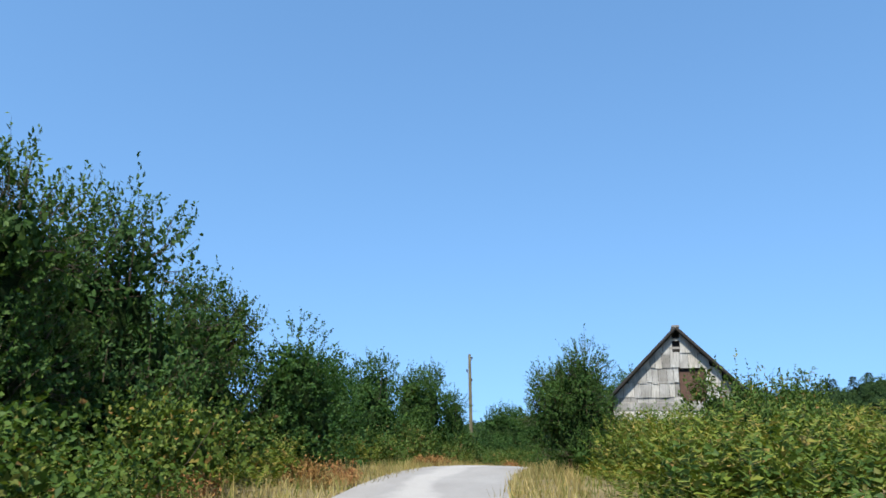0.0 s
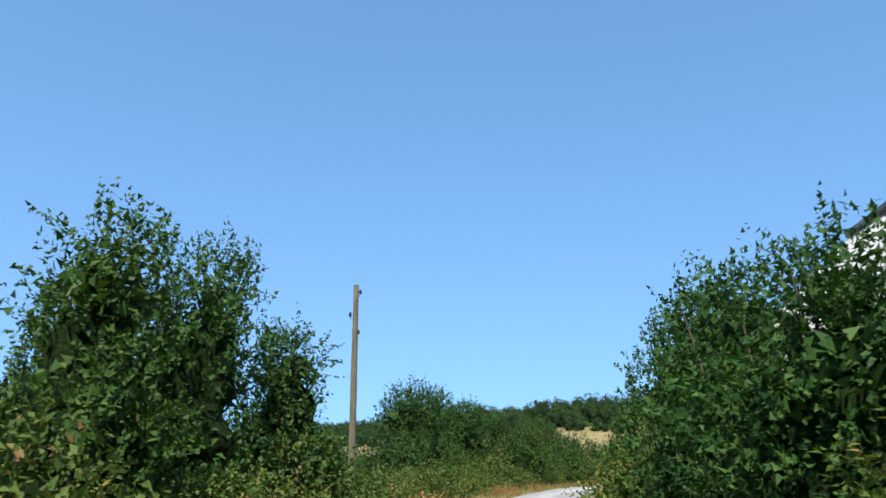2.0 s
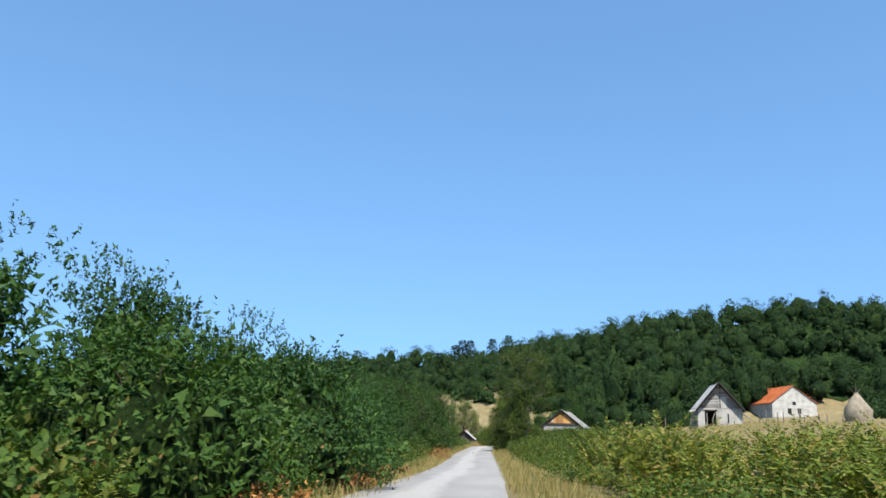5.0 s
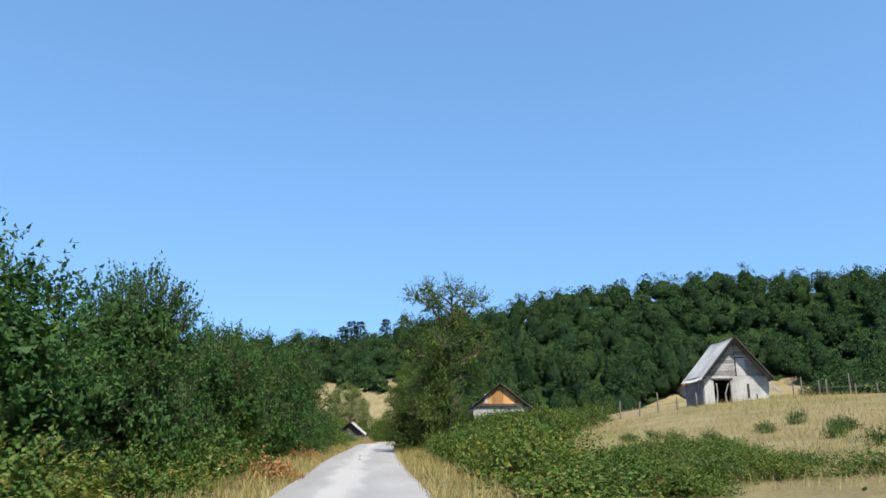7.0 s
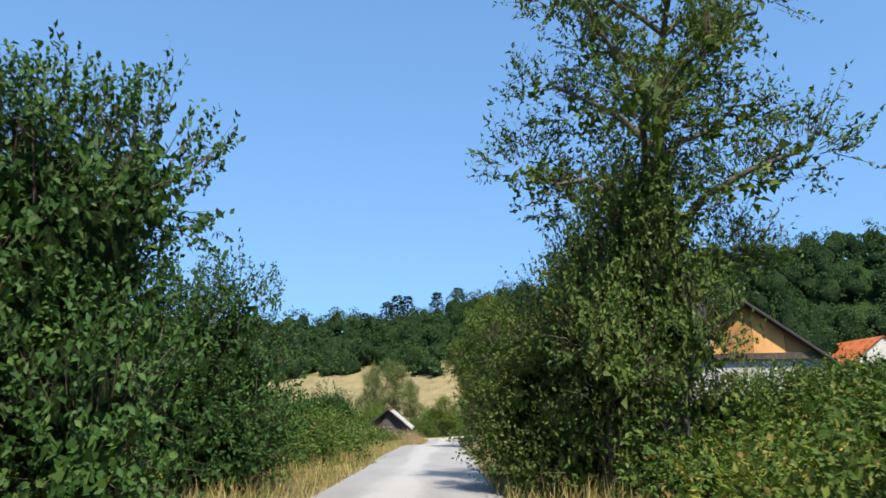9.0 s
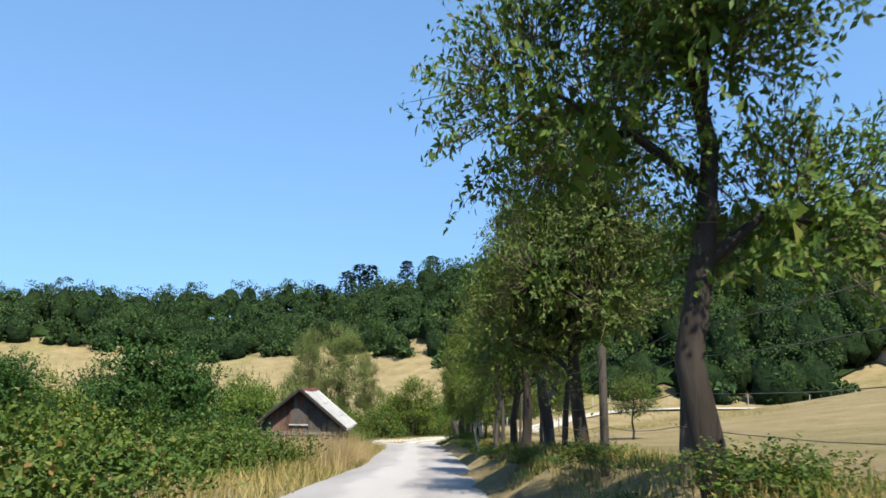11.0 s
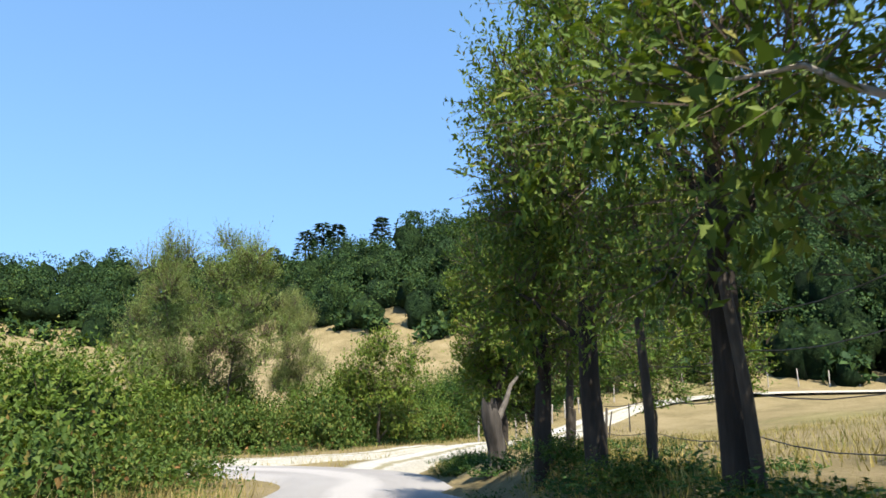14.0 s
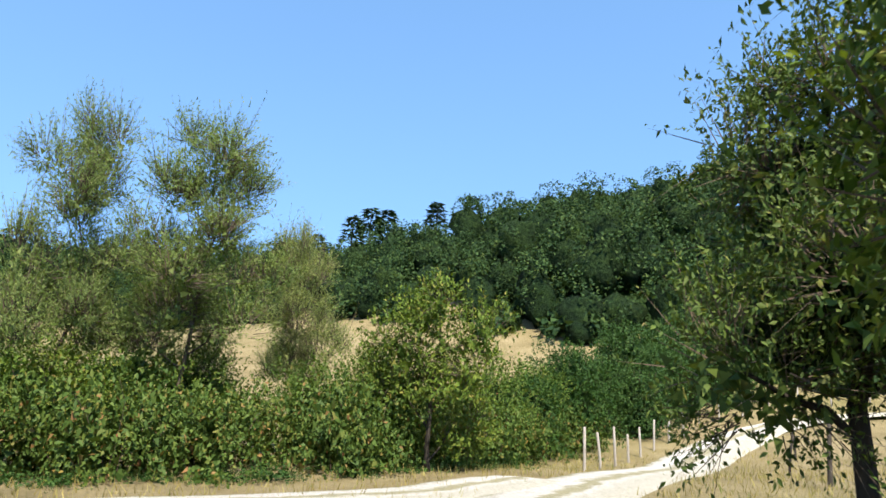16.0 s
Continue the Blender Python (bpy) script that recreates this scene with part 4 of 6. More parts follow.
def late_verge():
    """Weeds and brambles by the fence, round the shed and along the last stretch."""
    for n, t in enumerate(np.arange(11.0, 15.4, 0.13)):
        x, y = beside(t, rnd.uniform(1.65, 2.3))
        plant(f"bramble{n % 4}" if n % 3 == 0 else f"weed{n % 2}", x, y, rnd.uniform(0, 360), rnd.uniform(0.25, 0.4), 0.08, rnd.uniform(0.5, 0.9))
    for n, (x, y, s) in enumerate([(57.8, 170.4, 0.7), (56.6, 172.8, 0.9), (60.2, 169.4, 0.5), (57.0, 167.6, 0.9), (55.0, 164.2, 0.9), (55.0, 169.5, 1.1), (52.8, 166.6, 1.1), (62.9, 177.4, 0.7), (64.2, 179.6, 0.75),
                                   (62.4, 179.8, 0.9), (65.6, 182.2, 0.8), (67.0, 184.2, 0.75), (68.2, 186.4, 0.7), (64.8, 186.0, 1.0), (61.0, 178.2, 0.9)]):
        plant(f"bramble{n % 4}", x, y, rnd.uniform(0, 360), s, 0.08, rnd.uniform(0.8, 1.2))
    for n, (x, y, top, wide) in enumerate([(57.4, 167.4, 1.0, 2.6), (55.8, 166.4, 1.2, 3.0), (58.6, 169.6, 0.75, 2.0), (57.6, 170.6, 0.9, 2.2), (54.2, 163.4, 1.1, 3.0), (59.6, 170.2, 0.45, 1.6)]):
        grown(f"bramble{n % 4}", x, y, top, wide, n * 77)
    for n, (x, y, top, wide) in enumerate([(57.4, 170.9, 1.45, 2.4), (56.0, 170.0, 1.7, 2.8), (54.4, 168.2, 1.8, 3.0)]):
        grown(f"low{n}", x, y, top, wide, n * 50)
    # shaded low growth at the feet of the last trees by the fence
    for n, (x, y) in enumerate([(67.6, 171.6), (68.5, 173.2), (69.0, 174.9), (69.9, 176.6), (70.3, 178.2), (71.3, 179.6), (72.0, 181.4), (73.3, 182.3), (74.1, 184.0), (75.0, 185.0), (71.2, 176.6), (72.4, 178.9), (74.2, 181.3), (70.9, 180.2), (72.6, 182.9)]):
        grown(f"weed{n % 2}", x, y, float(land(x, y)) + rnd.uniform(0.14, 0.3), rnd.uniform(1.2, 1.8), n * 61)
    for n, (x, y, top, wide) in enumerate([(66.6, 185.0, 0.75, 2.2), (67.6, 187.2, 0.6, 1.9), (65.4, 183.6, 0.8, 2.2), (65.6, 187.0, 0.9, 2.4)]):
        grown(f"bramble{n % 4}", x, y, top, wide, n * 33)
    # the weedy point between the lane and the gravel track
    for n in range(60):
        x, y = rnd.uniform(73.4, 79.0), rnd.uniform(184.2, 190.5)
        track = np.hypot(TRACK_LINE[:, 0] - x, TRACK_LINE[:, 1] - y).min()
        if road_near(np.array([x]), np.array([y]))[0][0] > 2.0 and track > 1.35:
            grown(f"bramble{n % 4}" if n % 4 == 0 else f"weed{n % 2}", x, y, float(land(x, y)) + rnd.uniform(0.22, 0.45), rnd.uniform(1.0, 1.5), n * 61)
    # green weeds between the bank across the bend and the gravel
    for n in range(16):
        x = 61.5 + 1.35 * n + rnd.uniform(-0.4, 0.4)
        y = np.interp(x, [60, 66, 70.9, 76.4, 82], [198.4, 198.8, 199.2, 199.9, 202.2]) - rnd.uniform(1.3, 2.1)
        grown(f"weed{n % 2}", x, y, float(land(x, y)) + rnd.uniform(0.25, 0.5), rnd.uniform(1.4, 2.0), n * 47)
    for n, (x, y, top) in enumerate([(50.6, 132.5, 2.4), (51.7, 131.9, 2.55), (50.0, 133.7, 2.3), (52.6, 132.6, 2.6), (51.6, 134.4, 2.55), (53.4, 134.0, 2.65), (53.8, 132.4, 2.65), (54.8, 131.4, 2.6), (56.2, 132.6, 2.6)]):
        grown(f"bramble{n % 4}", x, y, top, 2.6, n * 83)
    for n, (t, off, top) in enumerate([(8.9, 5.2, 1.8), (9.15, 6.0, 2.1), (9.35, 5.2, 2.0), (9.6, 6.2, 2.3), (9.85, 5.4, 2.0), (9.3, 7.8, 2.4)]):
        x, y = beside(t, off)
        grown(f"bramble{n % 4}", x, y, top, 3.4, n * 67)
    for n, (x, y, tall, wide) in enumerate([(50.6, 172.5, 3.2, 0.8), (55.0, 177.4, 4.6, 0.9), (57.4, 179.6, 4.2, 0.85), (54.6, 168.8, 3.9, 0.75), (48.5, 165.5, 3.6, 0.9), (51.0, 180.0, 3.6, 0.9)]):
        plant(f"hedge{n % 5}", x, y, n * 41, wide, 0.1, tall / 5 / wide)
    for n, (x, y) in enumerate([(50.2, 130.6), (52.2, 132.4), (51.6, 129.8), (54.4, 133.0), (56.6, 133.6), (53.8, 131.2), (57.8, 135.0), (55.8, 131.0), (59.5, 133.6)]):
        plant(f"bramble{n % 4}", x, y, rnd.uniform(0, 360), rnd.uniform(0.95, 1.15), 0.1, rnd.uniform(0.95, 1.15))


def right_growth():
    grown("near", 6.5, 26.6, 4.3, 2.8, 220)
    grown("bramble1", 8.9, 17.6, 2.5, 2.6, 70)
    grown("bramble2", 10.6, 20.4, 2.7, 2.8, 10)
    for n, (x, y, top) in enumerate([(10.6, 31.4, 3.0), (12.9, 31.0, 3.2), (15.2, 31.8, 3.4), (9.0, 30.4, 2.7), (13.9, 33.4, 3.3)]):
        grown(f"mixed{n % 3}", x, y, top, 3.0, n * 140)
    for n, (x, y, top, wide) in enumerate([(8.9, 44.6, 3.9, 3.0), (9.9, 47.0, 5.2, 3.2), (11.2, 48.0, 6.1, 3.4), (12.2, 45.6, 5.6, 3.4), (13.6, 56.2, 2.6, 3.6)]):
        grown(f"hedge{n}", x, y, top, wide, n * 97 + 20)
    for n, (x, y, top, wide) in enumerate([(7.5, 36.2, 3.9, 2.5), (7.7, 39.4, 4.3, 2.7), (8.8, 42.2, 4.7, 3.0)]):
        grown(f"hedge{n + 1}", x, y, top, wide, n * 67)
    # a high mound of brambles over the bushes by the barn
    for n, (x, y, top) in enumerate([(7.7, 34.0, 2.3), (8.8, 36.6, 2.9), (8.3, 39.4, 2.7), (10.2, 40.2, 3.4), (9.9, 43.0, 3.5), (8.2, 42.6, 2.5), (12.0, 43.6, 4.0), (11.6, 46.2, 3.9), (8.9, 48.0, 2.4)]):
        grown(f"bramble{n % 4}", x, y, top, 3.2, n * 49)
    grown("small", 16.15, 68.5, 5.9, 4.0, 30)
    for n, (t, off) in enumerate([(3.6, 5.0), (3.8, 6.6), (3.95, 5.2), (4.15, 7.0), (4.3, 5.6), (4.5, 8.0), (4.7, 6.4)]):
        x, y = beside(t, off)
        grown(f"fern{n % 3}", x, y, 2.0, 3.2, n * 111)


def old_tree_group():
    grown("big", 47.45, 132.45, 10.0, 5.6, 20)
    for n, (x, y, top, wide, kind) in enumerate([(45.7, 133.9, 3.4, 2.4, 0), (46.0, 132.4, 5.0, 2.5, 3), (46.9, 132.3, 6.2, 2.5, 1), (46.9, 135.0, 4.6, 2.8, 2), (47.5, 134.3, 5.4, 2.1, 4)]):
        grown(f"old{kind % 2}", x, y, top, wide, n * 53)


def fence_trees():
    for n, (x, y, kind, top, wide) in enumerate([(55.4, 151.0, "elm0", 7.0, 3.6), (58.7, 156.2, "dense", 6.7, 3.5), (60.6, 160.3, "slender", 6.5, 2.5), (61.5, 161.9, "snag", 5.4, 2.4), (64.0, 166.3, "hollow", 5.55, 2.0),
                                                 (65.1, 169.1, "birch", 3.2, 1.9), (67.6, 171.3, "dense", 4.3, 2.9), (68.3, 173.5, "birch", 5.4, 3.2), (69.3, 175.4, "leaning", 5.6, 3.0), (70.3, 177.8, "slender", 6.3, 2.8), (70.9, 179.4, "leaning", 5.6, 2.8),
                                                 (73.3, 183.5, "elm1", 4.4, 2.7), (77.2, 187.2, "dense", 5.8, 3.6), (73.4, 174.4, "young", 3.6, 2.4), (78.6, 184.6, "young", 3.2, 2.2), (76.4, 181.0, "young", 3.4, 2.2), (72.2, 169.0, "young", 3.4, 2.2)]):
        grown(kind, x, y, top, wide, n * 67, 0.05)


def bend_growth():
    """The brambly bank across the bend, with willows, a walnut and shrubs."""
    grown("willow0", 70.7, 201.0, 8.0, 3.6, 10)
    grown("willow1", 73.4, 201.2, 8.6, 4.4, 100)
    grown("willow0", 76.4, 203.2, 6.8, 3.0, 190)
    grown("walnut", 78.6, 198.8, 4.6, 3.6, 30)
    for n, (x, y, top) in enumerate([(60.6, 181.0, 3.0), (63.6, 184.0, 3.3), (66.2, 186.6, 2.7), (62.4, 187.2, 3.9), (58.0, 184.5, 3.8), (64.0, 197.5, 3.6), (67.0, 199.8, 3.2), (70.5, 200.2, 2.9), (74.0, 202.0, 3.0), (76.6, 201.2, 2.7), (82.6, 203.4, 3.6), (87.0, 206.8, 3.6), (60, 199, 3.4), (91, 211, 4.2), (56, 186, 3.0)]):
        grown(f"mixed{n % 3}", x, y, top, 3.6, n * 71)
    for n, (x, y, tall, wide) in enumerate([(88.5, 206.6, 4.4, 0.8), (92.2, 209.8, 4.8, 0.9), (97.0, 213.4, 5.2, 1.0), (102.4, 215.0, 5.2, 1.0), (85.4, 204.8, 3.4, 0.7), (107.5, 214.5, 5.4, 1.0), (94.4, 208.8, 4.0, 0.7), (97.0, 210.4, 4.4, 0.8), (100.2, 211.8, 4.6, 0.8), (104.0, 212.4, 4.8, 0.9)]):
        plant(f"hedge{n % 5}", x, y, n * 59 + 10, wide, 0.1, tall / 5 / wide)
    for n, (x, y, s) in enumerate([(58, 203, 1.0), (62, 204.5, 1.0), (66.5, 204, 1.05), (69, 206.5, 1.0), (72.4, 206.0, 0.95), (79.0, 204.0, 0.9), (81.5, 207.5, 0.95), (56, 196, 1.1), (53, 191, 1.1)]):
        plant(f"mixed{(n + 1) % 3}", x, y, n * 83, s, 0.1)
    for n in range(30):
        q = n / 29
        x = 60 + 31 * q + rnd.uniform(-0.8, 0.8)
        y = np.interp(x, [60, 66, 70.9, 76.4, 82, 88, 92], [198.4, 198.8, 199.2, 199.9, 202.2, 206.6, 210]) + rnd.uniform(-1.0, 0.8)
        plant(f"bramble{n % 4}", x, y, rnd.uniform(0, 360), rnd.uniform(0.85, 1.15), 0.1, rnd.uniform(1.1, 1.6))


left_hedge()
verge_growth()
late_verge()
right_growth()
old_tree_group()
fence_trees()
bend_growth()


def in_wood(x, y, inset=0.0):
    """Where the wood stands: above its foot on the hill and a little way over the crest."""
    foot = np.interp(y, [-120, 60, 110, 140, 165, 185, 198, 210, 229, 258, 268, 276, 283, 290, 300, 320, 345, 400], [128, 128, 130, 134, 140, 134, 124, 112, 104, 94, 84, 70, 50, 30, 0, -25, -45, -90])
    crest = np.interp(y, [-120, 50, 140, 198, 226, 246, 258, 277, 303, 307, 318, 352, 400], [240, 255, 236, 208, 185, 157, 131, 112, 106, 76, 40, 4, -40])
    yard = ((x - 141) / 19) ** 2 + ((y - 184) / 14) ** 2 > 1      # the farmhouse stands in a clearing
    return (x > foot + inset + 2 * waves(x, y, 9, 4)) & (x < np.maximum(crest, foot) + 8) & yard


def build_wood():
    """Thousands of tree crowns on the hillside, each of leafy clumps."""
    rng = np.random.default_rng(9)
    n = 46000
    x, y = rng.uniform(-60, 290, n), rng.uniform(-60, 480, n)
    keep = in_wood(x, y)
    x, y = x[keep], y[keep]
    # thin out, so that crowns stand a few metres apart
    cell, chosen = set(), []
    for k in range(len(x)):
        c = (int(x[k] / 4.3), int(y[k] / 4.3))
        if c not in cell:
            cell.add(c)
            chosen.append(k)
    x, y = x[chosen], y[chosen]
    # a hem of low bushes along the wood's foot
    inner = len(x)
    hx, hy = rng.uniform(20, 140, 9000), rng.uniform(120, 345, 9000)
    hem = in_wood(hx, hy, -0.8) & ~in_wood(hx, hy, 1.6)
    hx, hy = hx[hem][::2], hy[hem][::2]
    x, y = np.r_[x, hx], np.r_[y, hy]
    z = land(x, y)
    near = np.hypot(x - 70, y - 190)
    deep = in_wood(x, y, 7.0)
    out, masses = [], []
    for k in range(len(x)):
        count = int(np.clip(50000 / max(near[k], 60), 230, 400)) if near[k] > 95 else 640
        if y[k] - 103 < 0.42 * (x[k] - 28):
            count = 60
        tall, wide = rng.uniform(4.6, 9.4) * (1 + 0.5 * math.exp(-(((y[k] - 208) / 26) ** 2)) * (x[k] < 150)), rng.uniform(5.0, 7.8)
        if k >= inner:
            count, tall, wide = 130, rng.uniform(1.8, 4.2), rng.uniform(3.0, 5.0)
        middle = np.array([x[k], y[k], z[k] + tall * (0.5 if deep[k] else 0.27)])
        # a crown is a dozen leafy clumps round a heart painted dark as shade
        n = 12
        u = unit(rng.normal(size=(n, 3)) + np.array([0, 0, 0.35]))
        reach = rng.uniform(0.62, 1.0, (n, 1))
        clump = middle + u * reach * (wide * 0.36, wide * 0.36, tall * 0.36)
        girth = wide * rng.uniform(0.13, 0.21, n)
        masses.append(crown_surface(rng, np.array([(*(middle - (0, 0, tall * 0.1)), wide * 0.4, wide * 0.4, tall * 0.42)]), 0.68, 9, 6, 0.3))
        pick = rng.integers(0, n, count)
        w = unit(rng.normal(size=(count, 3)) + u[pick] * 0.9 + np.array([0, 0, 0.3]))
        at = clump[pick] + w * (girth[pick] * rng.uniform(0.65, 1.12, count))[:, None]
        size = np.sqrt(50.0 / count) * rng.uniform(0.45, 1.1, count)
        out.append(leaves(at, rng.normal(size=at.shape), w * 1.1 + np.array([0, 0, 0.3]) + rng.normal(size=at.shape) * 0.45, size * 1.2, size))
    v, f = joined(out)
    wood = tagged(new("woodland", quick_mesh("woodland", v, f, LEAF_FOREST)), "dense dark green broadleaf wood covering the hillside", "woodland", kind="stuff")
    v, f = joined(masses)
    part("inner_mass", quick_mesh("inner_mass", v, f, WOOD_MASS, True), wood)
    # a sheet over the ground, painted dark like the shade under the crowns
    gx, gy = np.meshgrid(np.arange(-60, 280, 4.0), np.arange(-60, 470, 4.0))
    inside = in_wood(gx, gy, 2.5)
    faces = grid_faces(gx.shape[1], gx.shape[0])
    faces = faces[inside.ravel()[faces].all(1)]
    floor_sheet = np.stack([gx, gy, land(gx, gy) + 0.35], -1).reshape(-1, 3)
    tagged(new("woodland_floor", quick_mesh("woodland_floor", floor_sheet, faces, INNER, True)), "dark sheet painted as shade on the floor of the wood", "undergrowth", kind="structure")


build_wood()


def conifer_kit():
    rng = np.random.default_rng(21)
    at, axis = [], []
    for k in range(420):
        q = rng.uniform(0, 1) ** 0.8
        a = rng.uniform(0, 2 * np.pi)
        r = 2.9 * (1 - q) ** 0.6 * rng.uniform(0.5, 1.1) + 0.1
        at.append((math.cos(a) * r, math.sin(a) * r, 2.0 + 11 * q))
        axis.append((math.cos(a), math.sin(a), -0.25))
    at, axis = np.array(at), np.array(axis) + rng.normal(size=(420, 3)) * 0.2
    v, f = leaves(at, axis, np.array([0, 0, 1.0]) + rng.normal(size=at.shape) * 0.3, rng.uniform(0.9, 1.5, 420), rng.uniform(0.5, 0.8, 420))
    tv, tf = tube([(0, 0, -0.5), (0, 0, 7), (0, 0, 13)], [0.25, 0.16, 0.03])
    in_kit("conifer", "conifer", [("trunk", quick_mesh("trunk", tv, tf, BARK, True)), ("crown", quick_mesh("crown", v, f, LEAF_CONIFER))],
           "dark conifer standing out above the wood's edge", "tree", "conifers on the ridge")


conifer_kit()
for n, (x, y, s) in enumerate([(104.4, 275.0, 0.82), (107.2, 275.6, 0.9), (109.6, 275.0, 0.84), (113.6, 268, 0.72), (118, 266, 0.7), (101.0, 279, 0.66)]):
    plant("conifer", x, y, n * 50, s)


def build_grass(name, material, spots, high, label, seed, wide=0.02):
    """Blades of grass on many spots (x, y), as one sheet of stuff."""
    rng = np.random.default_rng(seed)
    x, y = spots.T
    at = np.stack([x, y, land(x, y) - 0.03], 1)
    axis = np.stack([rng.normal(size=len(x)) * 0.35, rng.normal(size=len(x)) * 0.35, np.ones(len(x))], 1)
    length = high * rng.uniform(0.4, 1.25, len(x))
    v, f = leaves(at, axis, rng.normal(size=at.shape), length, wide * rng.uniform(0.6, 1.5, len(x)))
    tagged(new(name, quick_mesh(name, v, f, material)), label, "grass", kind="stuff")


def verge_spots(n, seed, near, far, sides=(-1, 1), first=0.0, last=16.0):
    rng = np.random.default_rng(seed)
    t, s = rng.uniform(first, last, n), rng.choice(sides, n)
    off = ROAD_SHIFT + s * rng.uniform(near, far, n)
    lx, ly = np.interp(t, LINE_T, LINE_P[:, 0]), np.interp(t, LINE_T, LINE_P[:, 1])
    dx, dy = np.interp(t + 0.3, LINE_T, LINE_P[:, 0]) - np.interp(t - 0.3, LINE_T, LINE_P[:, 0]), np.interp(t + 0.3, LINE_T, LINE_P[:, 1]) - np.interp(t - 0.3, LINE_T, LINE_P[:, 1])
    d = np.hypot(dx, dy)
    return np.stack([lx + dy / d * off, ly - dx / d * off], 1)


def off_bank(spots):
    """The spots that do not lie on the shaded bank before the field fence."""
    side = road_near(spots[:, 0], spots[:, 1])[2]
    return (side < 0) | (spots[:, 1] < 146) | (spots[:, 1] > 187)


dry_spots, green_spots = verge_spots(42000, 2, 1.45, 3.1), verge_spots(16000, 4, 1.6, 4.2)
bank_spots = verge_spots(30000, 6, 1.5, 3.4, (1,), 10.4, 15.6)
build_grass("shaded_bank_grass", GREEN_GRASS, bank_spots[::2], 0.16, "short green and straw grass on the bank under the trees", 11, 0.012)
build_grass("dry_bank_grass", DRY_GRASS, bank_spots[1::2], 0.14, "short withered grass on the bank under the trees", 12, 0.01)
build_grass("dry_verge_grass", DRY_GRASS, dry_spots[off_bank(dry_spots)], 0.42, "straw-coloured dry grass along the lane's edges", 3)
field_rng = np.random.default_rng(79)
field_spots = np.stack([field_rng.uniform(36, 72, 26000), field_rng.uniform(104, 131, 26000)], 1)
off_road = road_near(field_spots[:, 0], field_spots[:, 1])
build_grass("tall_field_grass", DRY_GRASS, field_spots[(off_road[0] > 5) & (waves(field_spots[:, 0], field_spots[:, 1], 3, 5) > -0.4)], 0.42, "tall straw-coloured grass on the sloping field", 14, 0.014)
shed_rng = np.random.default_rng(77)
shed_spots = np.stack([shed_rng.normal(62.2, 2.0, 16000), shed_rng.normal(172.6, 3.4, 16000)], 1)
off_road = road_near(shed_spots[:, 0], shed_spots[:, 1])
build_grass("tall_dry_grass", WITHERED, shed_spots[(off_road[0] > 1.9) & (off_road[2] < 0)], 0.8, "tall straw-coloured grass round the shed", 6, 0.012)
build_grass("green_verge_grass", GREEN_GRASS, green_spots[off_bank(green_spots)], 0.38, "patchy green grass on the verges", 5)


front_spots = np.stack([shed_rng.normal(60.4, 1.1, 16000), shed_rng.normal(170.9, 1.3, 16000)], 1)
off_road = road_near(front_spots[:, 0], front_spots[:, 1])
build_grass("withered_tall_grass", WITHERED, front_spots[(off_road[0] > 1.9) & (off_road[2] < 0)], 1.45, "tall withered pinkish grass before the shed's front", 8, 0.011)
bend_rng = np.random.default_rng(78)
bend_spots = np.stack([bend_rng.uniform(60, 96, 26000), bend_rng.uniform(176, 206, 26000)], 1)
off_road = road_near(bend_spots[:, 0], bend_spots[:, 1])
track_far = np.min(np.hypot(bend_spots[:, None, 0] - TRACK_LINE[None, :, 0], bend_spots[:, None, 1] - TRACK_LINE[None, :, 1]), axis=1)
build_grass("short_dry_grass", DRY_GRASS, bend_spots[(off_road[3] > 2.0) & (track_far > 1.3)], 0.24, "short straw-coloured grass round the bend", 7)

# ---- buildings ----
def prism(points, thick, material, name):
    """A slab from an outline (x, z) of one wall, with thickness along y."""
    bm = bmesh.new()
    a = [bm.verts.new((x, 0, z)) for x, z in points]
    b = [bm.verts.new((x, thick, z)) for x, z in points]
    bm.faces.new(a)
    bm.faces.new(b[::-1])
    for n in range(len(a)):
        m = (n + 1) % len(a)
        bm.faces.new((a[m], a[n], b[n], b[m]))
    bmesh.ops.recalc_face_normals(bm, faces=bm.faces)
    me = bpy.data.meshes.new(name)
    bm.to_mesh(me)
    bm.free()
    me.materials.append(material)
    return me


def box(x0, x1, y0, y1, z0, z1, material, name, bevel=0.0):
    bm = bmesh.new()
    bmesh.ops.create_cube(bm, size=1)
    for v in bm.verts:
        v.co = Vector(((x0 + x1) / 2 + v.co.x * (x1 - x0), (y0 + y1) / 2 + v.co.y * (y1 - y0), (z0 + z1) / 2 + v.co.z * (z1 - z0)))
    if bevel:
        bmesh.ops.bevel(bm, geom=bm.edges[:], offset=bevel, segments=1, affect="EDGES")
    me = bpy.data.meshes.new(name)
    bm.to_mesh(me)
    bm.free()
    me.materials.append(material)
    return me


